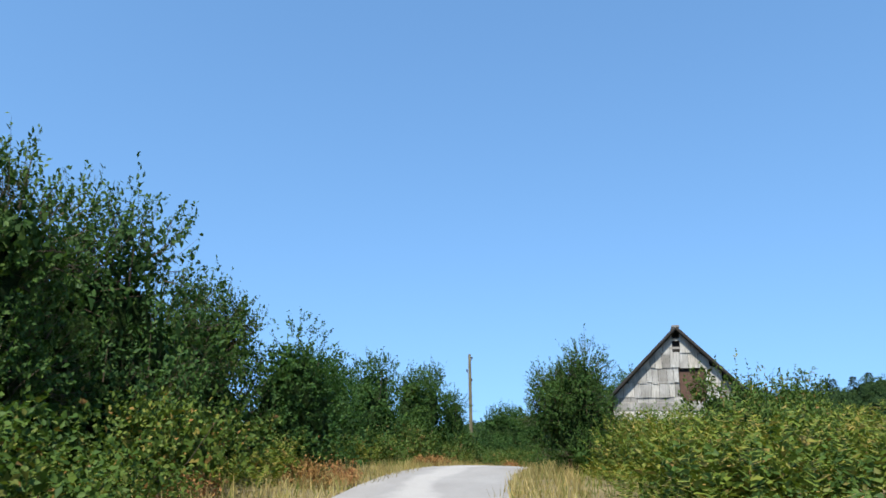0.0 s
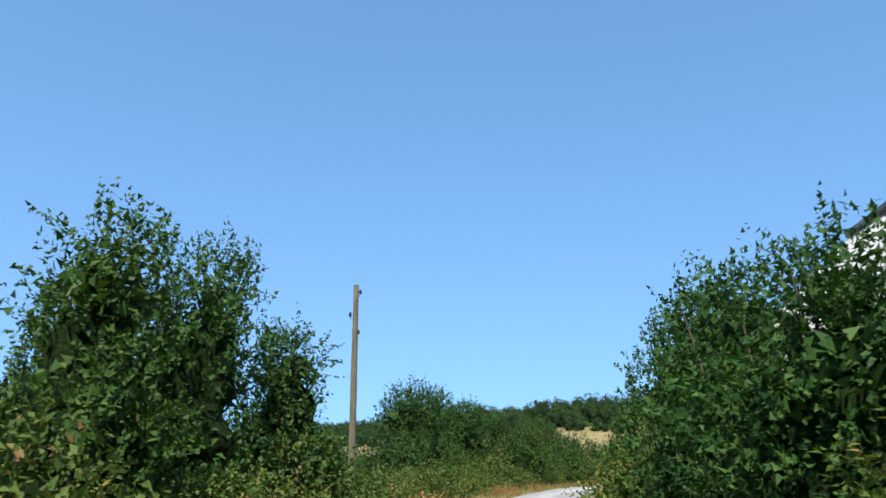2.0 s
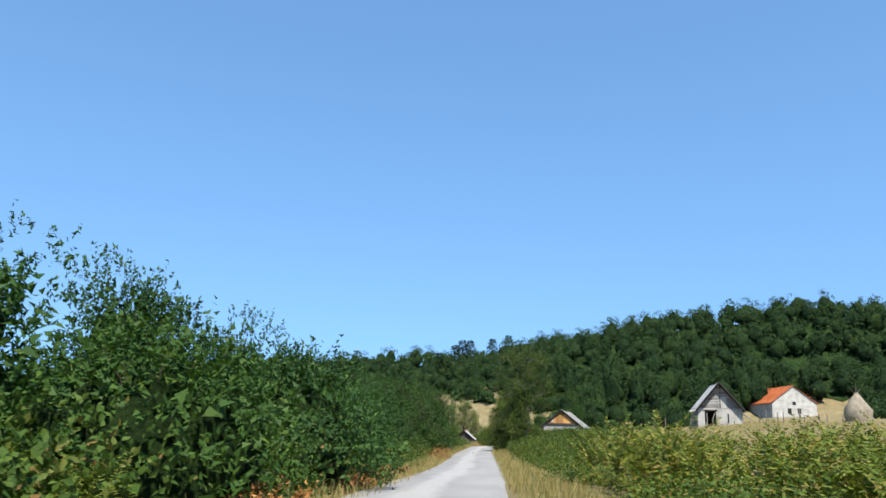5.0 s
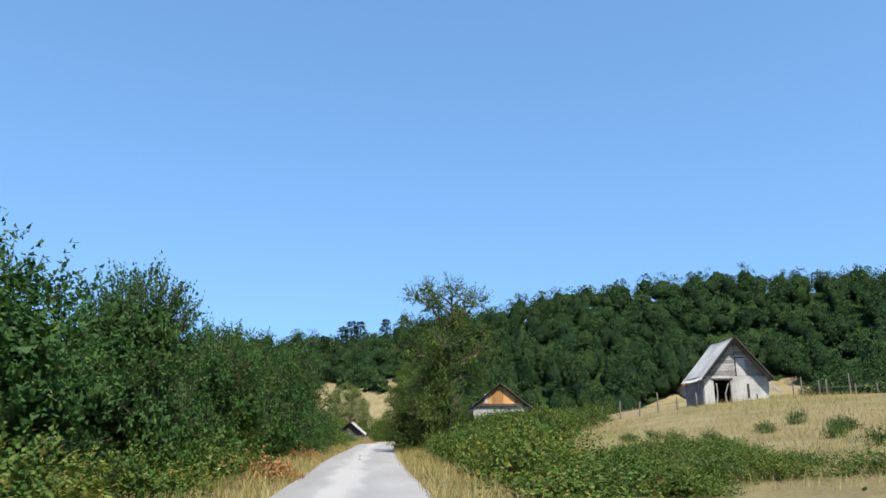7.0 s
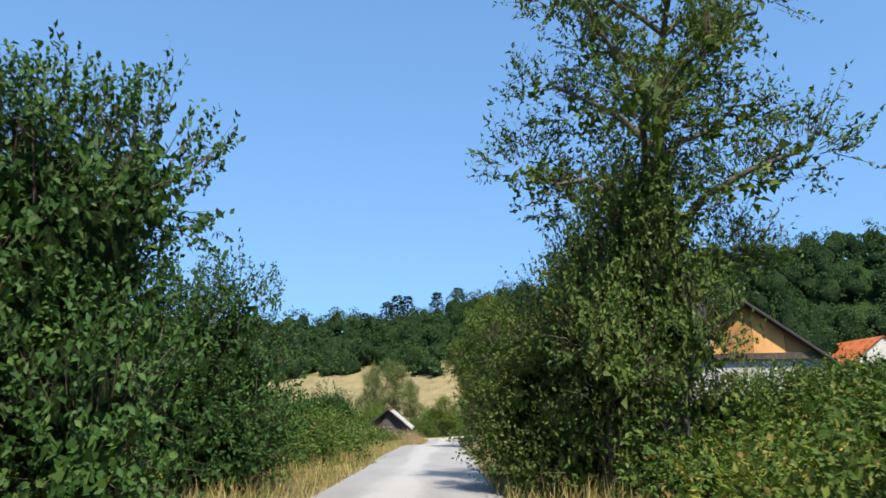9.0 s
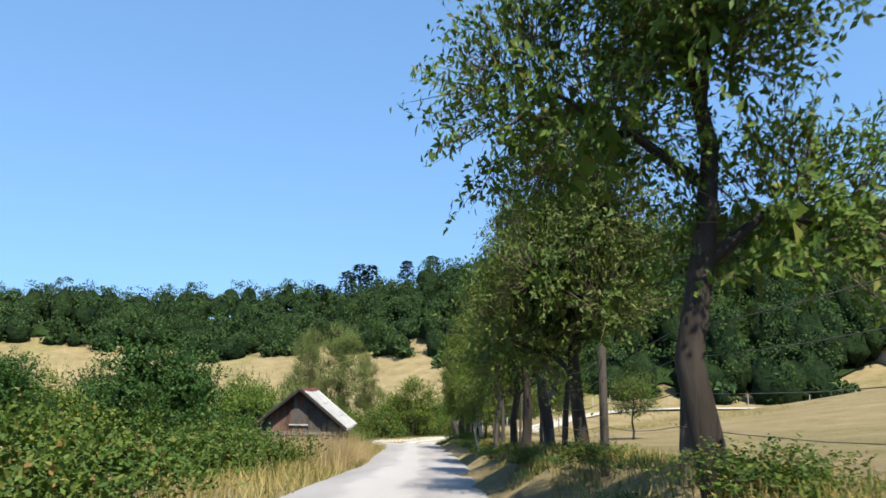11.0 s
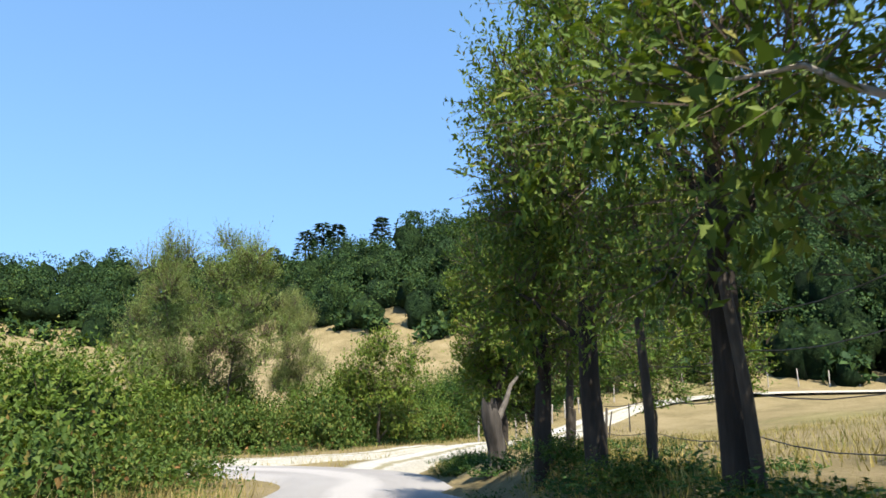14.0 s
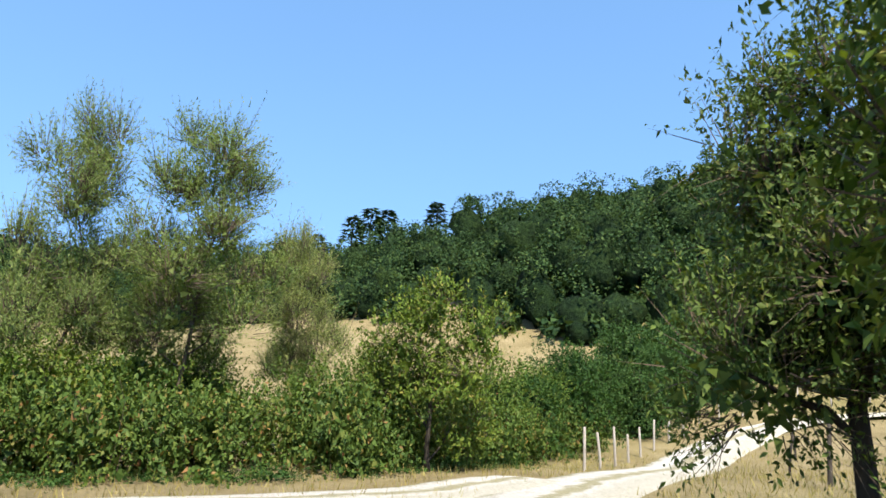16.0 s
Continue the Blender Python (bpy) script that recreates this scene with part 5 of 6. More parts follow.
def roof_slope(half, length, eave, ridge, over, front, back, thick, side, material, name, wave=0.0, wobble=0.03, seed=0, step=0.35, ripple=0.18):
    """One slope of a gable roof: a thick sheet, corrugated or slightly sagging, with ragged edges."""
    rng = np.random.default_rng(seed)
    nx, ny = 12, max(int((length + front + back) / (ripple / 4 if wave else 0.4)), 4)
    xs, ys = np.linspace(0, half + over, nx), np.linspace(-front, length + back, ny)
    gx, gy = np.meshgrid(xs, ys)
    gz = ridge - (ridge - eave) * gx / half + wave * np.sin(gy / ripple * 2 * np.pi) - wobble * np.sin(np.pi * np.clip(gy / length, 0, 1)) * 2
    gz = gz + 0.4 * wobble * np.sin(gx * 2.1 + seed) * np.cos(gy * 1.3)
    gx = gx + np.where(gx > half, rng.uniform(-0.05, 0.05, gx.shape), 0)
    topv = np.stack([gx * side, gy, gz + thick], -1).reshape(-1, 3)
    lowv = np.stack([gx * side, gy, gz], -1).reshape(-1, 3)
    f = grid_faces(nx, ny)
    i = np.arange(nx * ny).reshape(ny, nx)
    rim = np.r_[i[0, :], i[1:, -1], i[-1, -2::-1], i[-2:0:-1, 0]]
    nxt = np.roll(rim, -1)
    n = nx * ny
    faces = np.concatenate([f, f[:, ::-1] + n, np.stack([rim, nxt, nxt + n, rim + n], 1)])
    return quick_mesh(name, np.concatenate([topv, lowv]), faces, material)


def gable_boards(root, half, eave, ridge, y, width, material, rng, parent_name="gable", low=None, skip=(), gap=0.012, material2=None, second=()):
    """Upright boards that close a gable, each cut along the slope of the roof."""
    g = part(parent_name, prism([(-half + 0.03, low or eave), (half - 0.03, low or eave), (half - 0.03, eave + 0.01), (0, ridge - 0.05), (-half + 0.03, eave + 0.01)], 0.03, DARKNESS, parent_name), root)
    g.location = (0, y, 0)
    x, n = -half, 0
    base = low or eave
    while x < half - 0.02:
        w = min(width * rng.uniform(0.75, 1.25), half - x)
        x1 = x + w - gap
        za, zb = (eave + (ridge - eave) * (1 - abs(q) / half) for q in (x, x1))
        jag = rng.uniform(-0.04, 0.05)
        pts = [(x, base + jag), (x1, base + jag), (x1, zb)]
        if x < 0 < x1:
            pts.append((0, ridge))
        pts.append((x, za))
        if n not in skip and max(za, zb) - base > 0.06:
            ob = part("board", prism(pts, 0.025, material2 if n in second else material, "board"), g)
            ob.location = (0, -0.028 - rng.uniform(0, 0.008), 0)
        x += w
        n += 1
    return g


def barn_grey():
    """The old barn with silvery boards whose gable faces the lane's start."""
    rng = np.random.default_rng(31)
    gz = float(land(11.6, 37)) - 0.1
    root = thing("old_barn", pose(11.65, 36.4, gz, 0, 0, -8), "weathered grey board barn with a steep grey roof", "barn")
    h, ridge, length = 2.82, 6.4 - gz, 8.5
    eave = ridge - 2.9
    for s in (-1, 1):
        part("side_wall", box(s * (h - 0.07) - 0.07, s * (h - 0.07) + 0.07, 0.05, length, 0, eave, BOARD_GREY, "side_wall"), root)
    back = part("back_wall", prism([(-h, 0), (h, 0), (h, eave), (0, ridge - 0.06), (-h, eave)], 0.12, BOARD_GREY, "back_wall"), root)
    back.location = (0, length - 0.1, 0)
    g = part("gable", prism([(-h, 0), (h, 0), (h, eave), (0, ridge - 0.06), (-h, eave)], 0.08, DARKNESS, "gable"), root)
    # overlapping rows of wide boards, with a hatch and two small openings
    top, k = ridge - 0.12, 0
    while top > 2.95 and k < 5:
        low = top - (0.98, 0.62, 0.62, 0.62, 0.6)[k]
        x = -h + rng.uniform(0, 0.1)
        while x < h - 0.05:
            x1 = min(x + rng.uniform(0.22, 0.5), h)
            if k in (2, 3):
                if 0.02 <= x < 1.12:
                    x = 1.12
                    continue
                x1 = 0.03 if x < 0.02 < x1 else x1
            mid = (x + x1) / 2
            lim = [min(top + 0.06, eave + (ridge - eave) * (1 - abs(q) / h) - 0.04) for q in (x1 - 0.015, x)]
            hole = abs(mid + 0.03) < 0.28 and k == 0 and rng.uniform() < 2
            if min(lim) > low + 0.04 and not hole:
                j = rng.uniform(-0.06, 0.03)
                pts = [(x, low + j), (x1 - 0.015, low + j + rng.uniform(-0.02, 0.02)), (x1 - 0.015, lim[0])]
                if x < 0 < x1 and k == 0:
                    pts.append((0, ridge - 0.06))
                pts.append((x, lim[1]))
                ob = part("board", prism(pts, 0.03, BOARD_GREY, "board"), g)
                ob.location = (0, -0.20 + 0.034 * k - rng.uniform(0, 0.025), 0)
                ob.rotation_euler = (rng.uniform(-0.003, 0.002), 0, 0)
            x = x1
        top, k = low, k + 1
    for z in (ridge - 0.86, ridge - 0.5):
        part("cross_bar", box(-0.3, 0.25, -0.2, -0.16, z - 0.05, z + 0.05, BOARD_GREY, "cross_bar"), g)
    hatch = part("hatch", box(0.04, 1.1, -0.06, -0.005, ridge - 3.15, ridge - 1.85, BOARD_BROWN, "hatch"), root, "dark brown loading hatch")
    for x in (0.22, 0.57, 0.92):
        part("hatch_board", box(x - 0.16, x + 0.16, -0.085, -0.062, ridge - 3.12, ridge - 1.9, BOARD_BROWN, "hatch_board"), hatch)
    for n in range(7):
        z = 0.1 + n * (ridge - 3.25) / 7
        part("wall_log", box(-h + 0.02, h - 0.02, -0.10 - 0.02 * (n % 2), -0.002, z, z + (ridge - 3.25) / 7 - 0.03, BOARD_GREY, "wall_log", 0.025), root)
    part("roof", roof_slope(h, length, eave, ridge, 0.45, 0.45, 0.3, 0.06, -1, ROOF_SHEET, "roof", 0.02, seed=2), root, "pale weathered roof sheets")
    part("roof", roof_slope(h, length, eave, ridge, 0.45, 0.45, 0.3, 0.06, 1, ROOF_OLD, "roof", 0.02, seed=3), root, "dark grey roof sheets")
    for s in (-1, 1):
        v, f = tube([(0, -0.42, ridge - 0.02), (s * (h + 0.43), -0.42, eave - 0.45)], [0.09, 0.09], 4)
        part("barge_board", quick_mesh("barge_board", v, f, BOARD_BLACK), root)
    part("ridge_cap", box(-0.16, 0.16, -0.4, length + 0.2, ridge + 0.03, ridge + 0.11, ROOF_OLD, "ridge_cap"), root)


def barn_white(x, y, turn):
    rng = np.random.default_rng(32)
    gz = float(land(x, y)) - 0.1
    root = thing("field_barn", pose(x, y, gz, 0, 0, turn), "pale plank barn with a steep grey roof and dark open doorway", "barn")
    h, eave, ridge, length = 2.1, 7.33 - gz - 2.5, 7.33 - gz, 3.9
    for s in (-1, 1):
        part("side_wall", box(s * h - 0.08, s * h + 0.08, 0.05, length, -0.3, eave, BOARD_BARN, "side_wall"), root)
    back = part("back_wall", prism([(-h, -0.3), (h, -0.3), (h, eave), (0, ridge - 0.06), (-h, eave)], 0.1, BOARD_BARN, "back_wall"), root)
    back.location = (0, length - 0.1, 0)
    for x0, x1, z0, z1 in ((-h, -1.45, -0.3, eave), (-1.45, -0.35, 1.55, eave), (-0.35, h, -0.3, eave)):
        part("front_wall", box(x0, x1 - 0.004, 0, 0.15, z0, z1, PLASTER, "front_wall"), root, "whitewashed front wall")
    part("doorway", box(-1.9, 0.1, 2.2, 2.3, -0.3, eave, DARKNESS, "doorway"), root, "dark open doorway")
    part("loft", box(-h + 0.1, h - 0.1, 0.2, length - 0.2, eave - 0.06, eave, DARKNESS, "loft"), root, "dark loft floor")
    part("lintel", box(-1.62, -0.2, -0.05, -0.003, 1.5, 1.62, BOARD_DARK, "lintel"), root, "dark lintel over the doorway")
    # slack planks in the doorway, a narrow slit and loose boards on the wall
    for x0, x1, lean in ((-1.36, -1.22, 0.14), (-0.62, -0.5, -0.1)):
        v, f = tube([(x0, 0.08, -0.2), (x0 + lean, 0.1, 0.6), (x1 - lean * 0.3, 0.07, 1.3)], [0.06, 0.05, 0.045], 4)
        part("plank", quick_mesh("plank", v, f, BOARD_BARN), root)
    part("slit", box(0.72, 0.86, -0.02, -0.003, 0.35, 1.25, DARKNESS, "slit"), root, "dark gap in the wall")
    part("board", box(1.28, 1.36, -0.025, -0.003, -0.1, 0.6, BOARD_DARK, "board"), root)
    part("board", box(-0.3, -0.02, -0.03, -0.003, -0.15, 1.5, BOARD_BARN, "board"), root)
    # the gable's courses of warped boards, with a paler hatch of upright ones
    back = part("gable", prism([(-h + 0.03, eave), (h - 0.03, eave), (0, ridge - 0.09)], 0.03, DARKNESS, "gable"), root)
    back.location = (0, 0.1, 0)
    z = eave
    while z < ridge - 0.25:
        top = min(z + rng.uniform(0.13, 0.22), ridge - 0.12)
        reach = [h * (ridge - 0.06 - q) / (ridge - eave) - 0.02 for q in (z, top)]
        spans = [(-1, 0.1 - rng.uniform(0, 0.06)), (0.72 if z < eave + 1.2 else 0.1, 1)]
        for lo, hi in spans:
            sag = rng.uniform(-0.02, 0.02)
            pts = [(-reach[0] if lo == -1 else lo, z + sag), (reach[0] if hi == 1 else hi, z - sag), (reach[1] if hi == 1 else hi, top - 0.02 - sag), (-reach[1] if lo == -1 else lo, top - 0.02 + sag)]
            if pts[1][0] - pts[0][0] > 0.1 and pts[2][0] > pts[3][0]:
                ob = part("board", prism(pts, 0.025, BOARD_BARN, "board"), back)
                ob.location = (0, -0.03 - rng.uniform(0, 0.02), 0)
        z = top
    for k in range(3):
        ob = part("hatch_board", box(0.14 + 0.19 * k, 0.32 + 0.19 * k, -0.06, -0.03, eave + 0.02, eave + 1.2, PLASTER, "hatch_board"), back, "pale upright boards of the loft hatch")
    for s in (-1, 1):
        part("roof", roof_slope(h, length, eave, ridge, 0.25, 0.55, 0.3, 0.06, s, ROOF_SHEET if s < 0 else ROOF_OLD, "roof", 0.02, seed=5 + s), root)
        v, f = tube([(0, -0.55, ridge + 0.02), (s * (h + 0.23), -0.55, eave - 0.23 * (ridge - eave) / h + 0.02)], [0.09, 0.09], 4)
        part("barge_board", quick_mesh("barge_board", v, f, BOARD_BLACK), root)
    for k in range(3):
        v, f = tube([(h + 0.15, 0.3 + 0.28 * k, 1.35), (h + 1.0, 0.2 + 0.3 * k, 0.75)], [0.035, 0.03], 4)
        part("rafter", quick_mesh("rafter", v, f, BOARD_BARN), root, "broken lean-to rafter")


def tile_rows(root, half, length, eave, ridge, over, side, rng, step=0.42):
    """Courses of tiles over a slope, each course a ridged strip lapping the next."""
    n = math.hypot(half + over, (ridge - eave) * (half + over) / half)
    slope = math.atan2(ridge - eave, half)
    count = int(n / step)
    for k in range(count):
        u0, u1 = k * n / count, (k + 1) * n / count + 0.05
        ys = np.arange(-0.25, length + 0.26, 0.075)
        wav = 0.025 * np.sin(ys / 0.3 * 2 * np.pi)
        v = []
        for u, lift in ((u0, 0.05), (u1, 0.085)):
            x, z = u * math.cos(slope), ridge - u * math.sin(slope)
            for y, w in zip(ys, wav):
                v.append((side * x, y, z + lift + w))
        for y in ys:
            v.append((side * u1 * math.cos(slope), y, ridge - u1 * math.sin(slope) + 0.02))
        m = len(ys)
        part("tile_course", quick_mesh("tile_course", v, grid_faces(m, 3), ROOF_TILE), root)


def house_tiled(x, y, turn, scale=1.0):
    rng = np.random.default_rng(33)
    gz = float(land(x, y)) - 0.1
    root = thing("farmhouse", pose(x, y, gz, 0, 0, turn), "small farmhouse with an orange tiled roof and pale walls", "house")
    h, eave, ridge, length = 4.8, 14.0 - gz - 3.5, 14.0 - gz, 11.0
    for s in (-1, 1):
        part("side_wall", box(s * h - 0.1, s * h + 0.1, 0.0, length, -0.3, eave, PLASTER, "side_wall"), root)
    for yy in (0, length - 0.2):
        w = part("gable_wall", prism([(-h, -0.3), (h, -0.3), (h, eave), (0, ridge - 0.08), (-h, eave)], 0.2, PLASTER, "gable_wall"), root)
        w.location = (0, yy, 0)
    for x0 in (-1.5, 0.6):
        win = part("window", box(x0, x0 + 0.8, -0.04, 0.0, 0.9, 1.9, DARKNESS, "window"), root, "dark small window")
        part("frame", box(x0 - 0.07, x0 + 0.87, -0.07, -0.042, 1.9, 1.98, BOARD_DARK, "frame"), win)
    part("attic_window", box(-0.35, 0.35, -0.04, 0.0, 2.7, 3.4, DARKNESS, "attic_window"), root)
    for s in (-1, 1):
        part("roof", roof_slope(h, length, eave, ridge, 0.4, 0.3, 0.3, 0.05, s, ROOF_TILE, "roof", 0, seed=8 + s), root)
        tile_rows(root, h, length, eave, ridge, 0.4, s, rng)


def house_ochre(x, y, turn):
    """The near outbuilding: ochre boarded gable over a pale wall, deep eaves."""
    rng = np.random.default_rng(34)
    gz = 0.2
    root = thing("outbuilding", pose(x, y, gz, 0, 0, turn), "outbuilding with an ochre boarded gable above pale walls", "building")
    h, eave, ridge, length = 1.72, 2.95 - gz, 4.3 - gz, 6.0
    for s in (-1, 1):
        part("side_wall", box(s * h - 0.1, s * h + 0.1, 0.0, length, -0.5, eave, PLASTER, "side_wall"), root)
    for yy in (0.0, length - 0.2):
        part("end_wall", box(-h + 0.11, h - 0.11, yy, yy + 0.18, -0.5, eave, PLASTER, "end_wall"), root)
    part("door", box(0.2, 1.2, -0.05, -0.005, -0.4, 1.6, BOARD_DARK, "door"), root, "dark plank door")
    gable_boards(root, h, eave, ridge - 0.06, 0.02, 0.62, OCHRE_PANEL, rng)
    part("sill_beam", box(-h - 0.1, h + 0.1, -0.12, -0.03, eave - 0.1, eave + 0.06, BOARD_DARK, "sill_beam"), root, "dark beam under the gable")
    part("patch_board", box(-h * 0.62, -h * 0.5, -0.07, -0.045, eave + 0.1, eave + 0.7, PLASTER, "patch_board"), root)
    for s in (-1, 1):
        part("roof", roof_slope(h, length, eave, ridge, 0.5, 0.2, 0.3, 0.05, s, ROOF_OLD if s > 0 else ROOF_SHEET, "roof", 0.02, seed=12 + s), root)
        v, f = tube([(0, -0.2, ridge + 0.0), (s * (h + 0.48), -0.2, eave - 0.48 * (ridge - eave) / h)], [0.06, 0.06], 4)
        part("barge_board", quick_mesh("barge_board", v, f, BOARD_BLACK), root)
        for k in range(6):
            part("rafter", box(s * (h + 0.1), s * (h + 0.42), k * 1.15 - 0.2, k * 1.15 - 0.1, eave - 0.42, eave - 0.30, BOARD_DARK, "rafter"), root)


def shed():
    """The low shed by the lane: dark boards, one pale sheet roof, rusty ridge."""
    rng = np.random.default_rng(35)
    d = Vector((1.80, 3.25, 0)).normalized()
    turn = math.degrees(math.atan2(d.y, d.x)) - 90
    gz = -0.95
    root = thing("wooden_shed", pose(60.34, 173.12, gz, 2.6, 0, turn), "low old plank shed with pale sheet roof and rusty ridge", "shed")
    h, ridge, length = 1.35, 2.3 - gz, 3.05
    eave = 1.2 - gz
    for s in (-1, 1):
        for k in range(7):
            z = -0.3 + k * (eave + 0.3) / 7
            part("wall_log", box(s * (h - 0.1) - 0.07, s * (h - 0.1) + 0.07, -0.38, length, z, z + (eave + 0.3) / 7 - 0.015, BOARD_DARK, "wall_log", 0.02), root)
    back = part("back_wall", prism([(-h, -0.3), (h, -0.3), (h, eave), (0, ridge - 0.06), (-h, eave)], 0.08, BOARD_DARK, "back_wall"), root)
    back.location = (0, length - 0.1, 0)
    gable_boards(root, h, eave, ridge - 0.06, -0.42, 0.2, BOARD_SHED, rng, parent_name="front_wall", low=-0.3, material2=BOARD_RED, second=(2, 3, 4, 6))
    hatch = part("hatch", box(-0.32, 0.26, -0.49, -0.466, eave - 0.08, eave + 0.46, BOARD_SHED, "hatch"), root, "dark grey board hatch with a pale sill")
    part("sill", box(-0.36, 0.3, -0.52, -0.492, eave - 0.11, eave - 0.065, BOARD_GREY, "sill"), hatch, "pale weathered sill")
    for x0 in (-0.35, 0.24):
        part("jamb", box(x0, x0 + 0.05, -0.51, -0.492, eave - 0.06, eave + 0.46, BOARD_RED, "jamb"), hatch)
    part("sill_beam", box(-h, h, -0.56, -0.47, eave - 0.42, eave - 0.32, BOARD_SHED, "sill_beam"), root, "dark grey beam across the front")
    for k in range(4):
        z = eave - 0.72 - 0.3 * k
        part("front_log", box(-h + 0.02, h - 0.02, -0.52, -0.47, z, z + 0.27, BOARD_SHED, "front_log", 0.02), root)
    part("roof", roof_slope(h, length, eave, ridge, 0.3, 0.75, 0.15, 0.04, 1, ROOF_SHED, "roof", 0.0, 0.02, seed=15), root, "pale grey sheet roof slope")
    for q in (0.38, 0.72):
        x0 = q * (h + 0.3)
        z0 = ridge - (ridge - eave) * x0 / h + 0.035
        v, f = tube([(x0, length * (0.1 + 0.3 * q), z0 + 0.002), (x0 + 0.02, length * (0.35 + 0.3 * q), z0 - 0.012), (x0, length * (0.6 + 0.3 * q), z0 - 0.004)], [0.005] * 3, 5)
        part("lap_seam", quick_mesh("lap_seam", v, f, BOARD_DARK), root)
    part("roof", roof_slope(h, length, eave, ridge, 0.3, 0.75, 0.15, 0.04, -1, ROOF_OLD, "roof", 0.0, 0.02, seed=16), root, "dark roof slope")
    part("ridge_cap", roof_slope(0.09, length, ridge - 0.06, ridge + 0.05, 0.0, 0.76, 0.2, 0.03, 1, RUST, "ridge_cap", 0.015, 0.01, seed=17), root, "rusty red ridge sheet")
    for s in (-1, 1):
        v, f = tube([(0, -0.74, ridge), (s * (h + 0.28), -0.74, eave - 0.28 * (ridge - eave) / h)], [0.085, 0.085], 4)
        part("barge_board", quick_mesh("barge_board", v, f, BOARD_BLACK), root)


def power_pole():
    x, y = 0.96, 59.64
    gz = float(land(x, y))
    root = thing("power_pole", pose(x, y, gz), "tall plain wooden power pole with three dark insulators", "pole")
    top = 8.48 - gz
    v, f = tube([(0, 0, -0.4), (-0.13, 0, top * 0.5), (-0.25, 0, top)], [0.15, 0.13, 0.10], 10)
    part("shaft", quick_mesh("shaft", v, f, POLE_WOOD, True), root)
    v, f = tube([(-0.25, 0, top - 0.02), (-0.25, 0, top + 0.04)], [0.10, 0.015], 10)
    part("cap", quick_mesh("cap", v, f, POLE_WOOD, True), root)
    for s, z in ((1, top - 0.35), (-1, top - 1.3), (1, top - 2.0)):
        v, f = tube([(-0.25, 0, z - 0.1), (-0.25 + s * 0.14, 0, z - 0.1), (-0.25 + s * 0.18, 0, z + 0.02)], [0.018, 0.018, 0.018], 6)
        hook = part("hook", quick_mesh("hook", v, f, WIRE, True), root)
        v, f = tube([(0, 0, -0.02), (0, 0, 0.03), (0, 0, 0.08), (0, 0, 0.13), (0, 0, 0.17)], [0.03, 0.075, 0.05, 0.065, 0.02], 10)
        ins = part("insulator", quick_mesh("insulator", v, f, CERAMIC, True), hook)
        ins.location = (-0.25 + s * 0.18, 0, z)


def field_fence():
    """Rough posts with strands of barbed wire along the right side, then round the corner."""
    rng = np.random.default_rng(41)
    places = []
    for t in np.arange(10.9, 15.6, 0.29):
        places.append(beside(t + rng.uniform(-0.04, 0.04), 2.25 + rng.uniform(-0.12, 0.12)))
    places += [np.array(p) for p in ((79.0, 188.0), (82.2, 190.6), (85.6, 193.6), (90, 198), (95, 201.5))]
    root = thing("wire_fence", pose(0, 0, 0), "rough wooden post fence with four sagging barbed wires", "fence")
    tops = []
    for n, (x, y) in enumerate(places):
        gz = float(land(x, y))
        lx, ly, r, hh = rng.normal() * 0.14, rng.normal() * 0.14, rng.uniform(0.032, 0.055), rng.uniform(1.15, 1.5)
        v, f = tube([(x, y, gz - 0.3), (x + lx * 0.4, y + ly * 0.4, gz + hh * 0.45), (x + lx, y + ly, gz + hh), (x + lx * 1.02, y + ly, gz + hh + 0.03)], [r * 1.1, r, r * 0.85, r * 0.3], 7)
        part("post", quick_mesh("post", v, f, FENCE_WOOD, True), root)
        tops.append((x, y, gz, lx, ly))
    for z in (0.35, 0.62, 0.90, 1.14):
        for a, b in zip(tops[:-1], tops[1:]):
            pts = []
            for u in np.linspace(0, 1, 5):
                q = [a[k] + (b[k] - a[k]) * u for k in range(3)]
                pts.append((q[0], q[1], q[2] + z - 0.05 * math.sin(u * math.pi)))
            v, f = tube(pts, [0.004] * 5, 4)
            part("wire", quick_mesh("wire", v, f, WIRE), root)


def track_posts():
    """A row of pale stakes along the far side of the gravel track."""
    rng = np.random.default_rng(47)
    root = thing("stake_row", pose(0, 0, 0), "row of pale thin stakes along the gravel track", "fence")
    d = np.gradient(TRACK_LINE[:, :2], axis=0)
    d /= np.linalg.norm(d, axis=1)[:, None]
    for k in range(9, len(TRACK_LINE) - 2, 1):
        x, y = TRACK_LINE[k, 0] - d[k, 1] * 1.9, TRACK_LINE[k, 1] + d[k, 0] * 1.9
        gz, hh, lean = float(land(x, y)), rng.uniform(0.9, 1.3), rng.normal() * 0.07
        v, f = tube([(x, y, gz - 0.2), (x + lean * 0.5, y, gz + hh * 0.5), (x + lean, y, gz + hh), (x + lean, y, gz + hh + 0.02)], [0.05, 0.045, 0.04, 0.012], 6)
        part("stake", quick_mesh("stake", v, f, BARK_PALE, True), root)


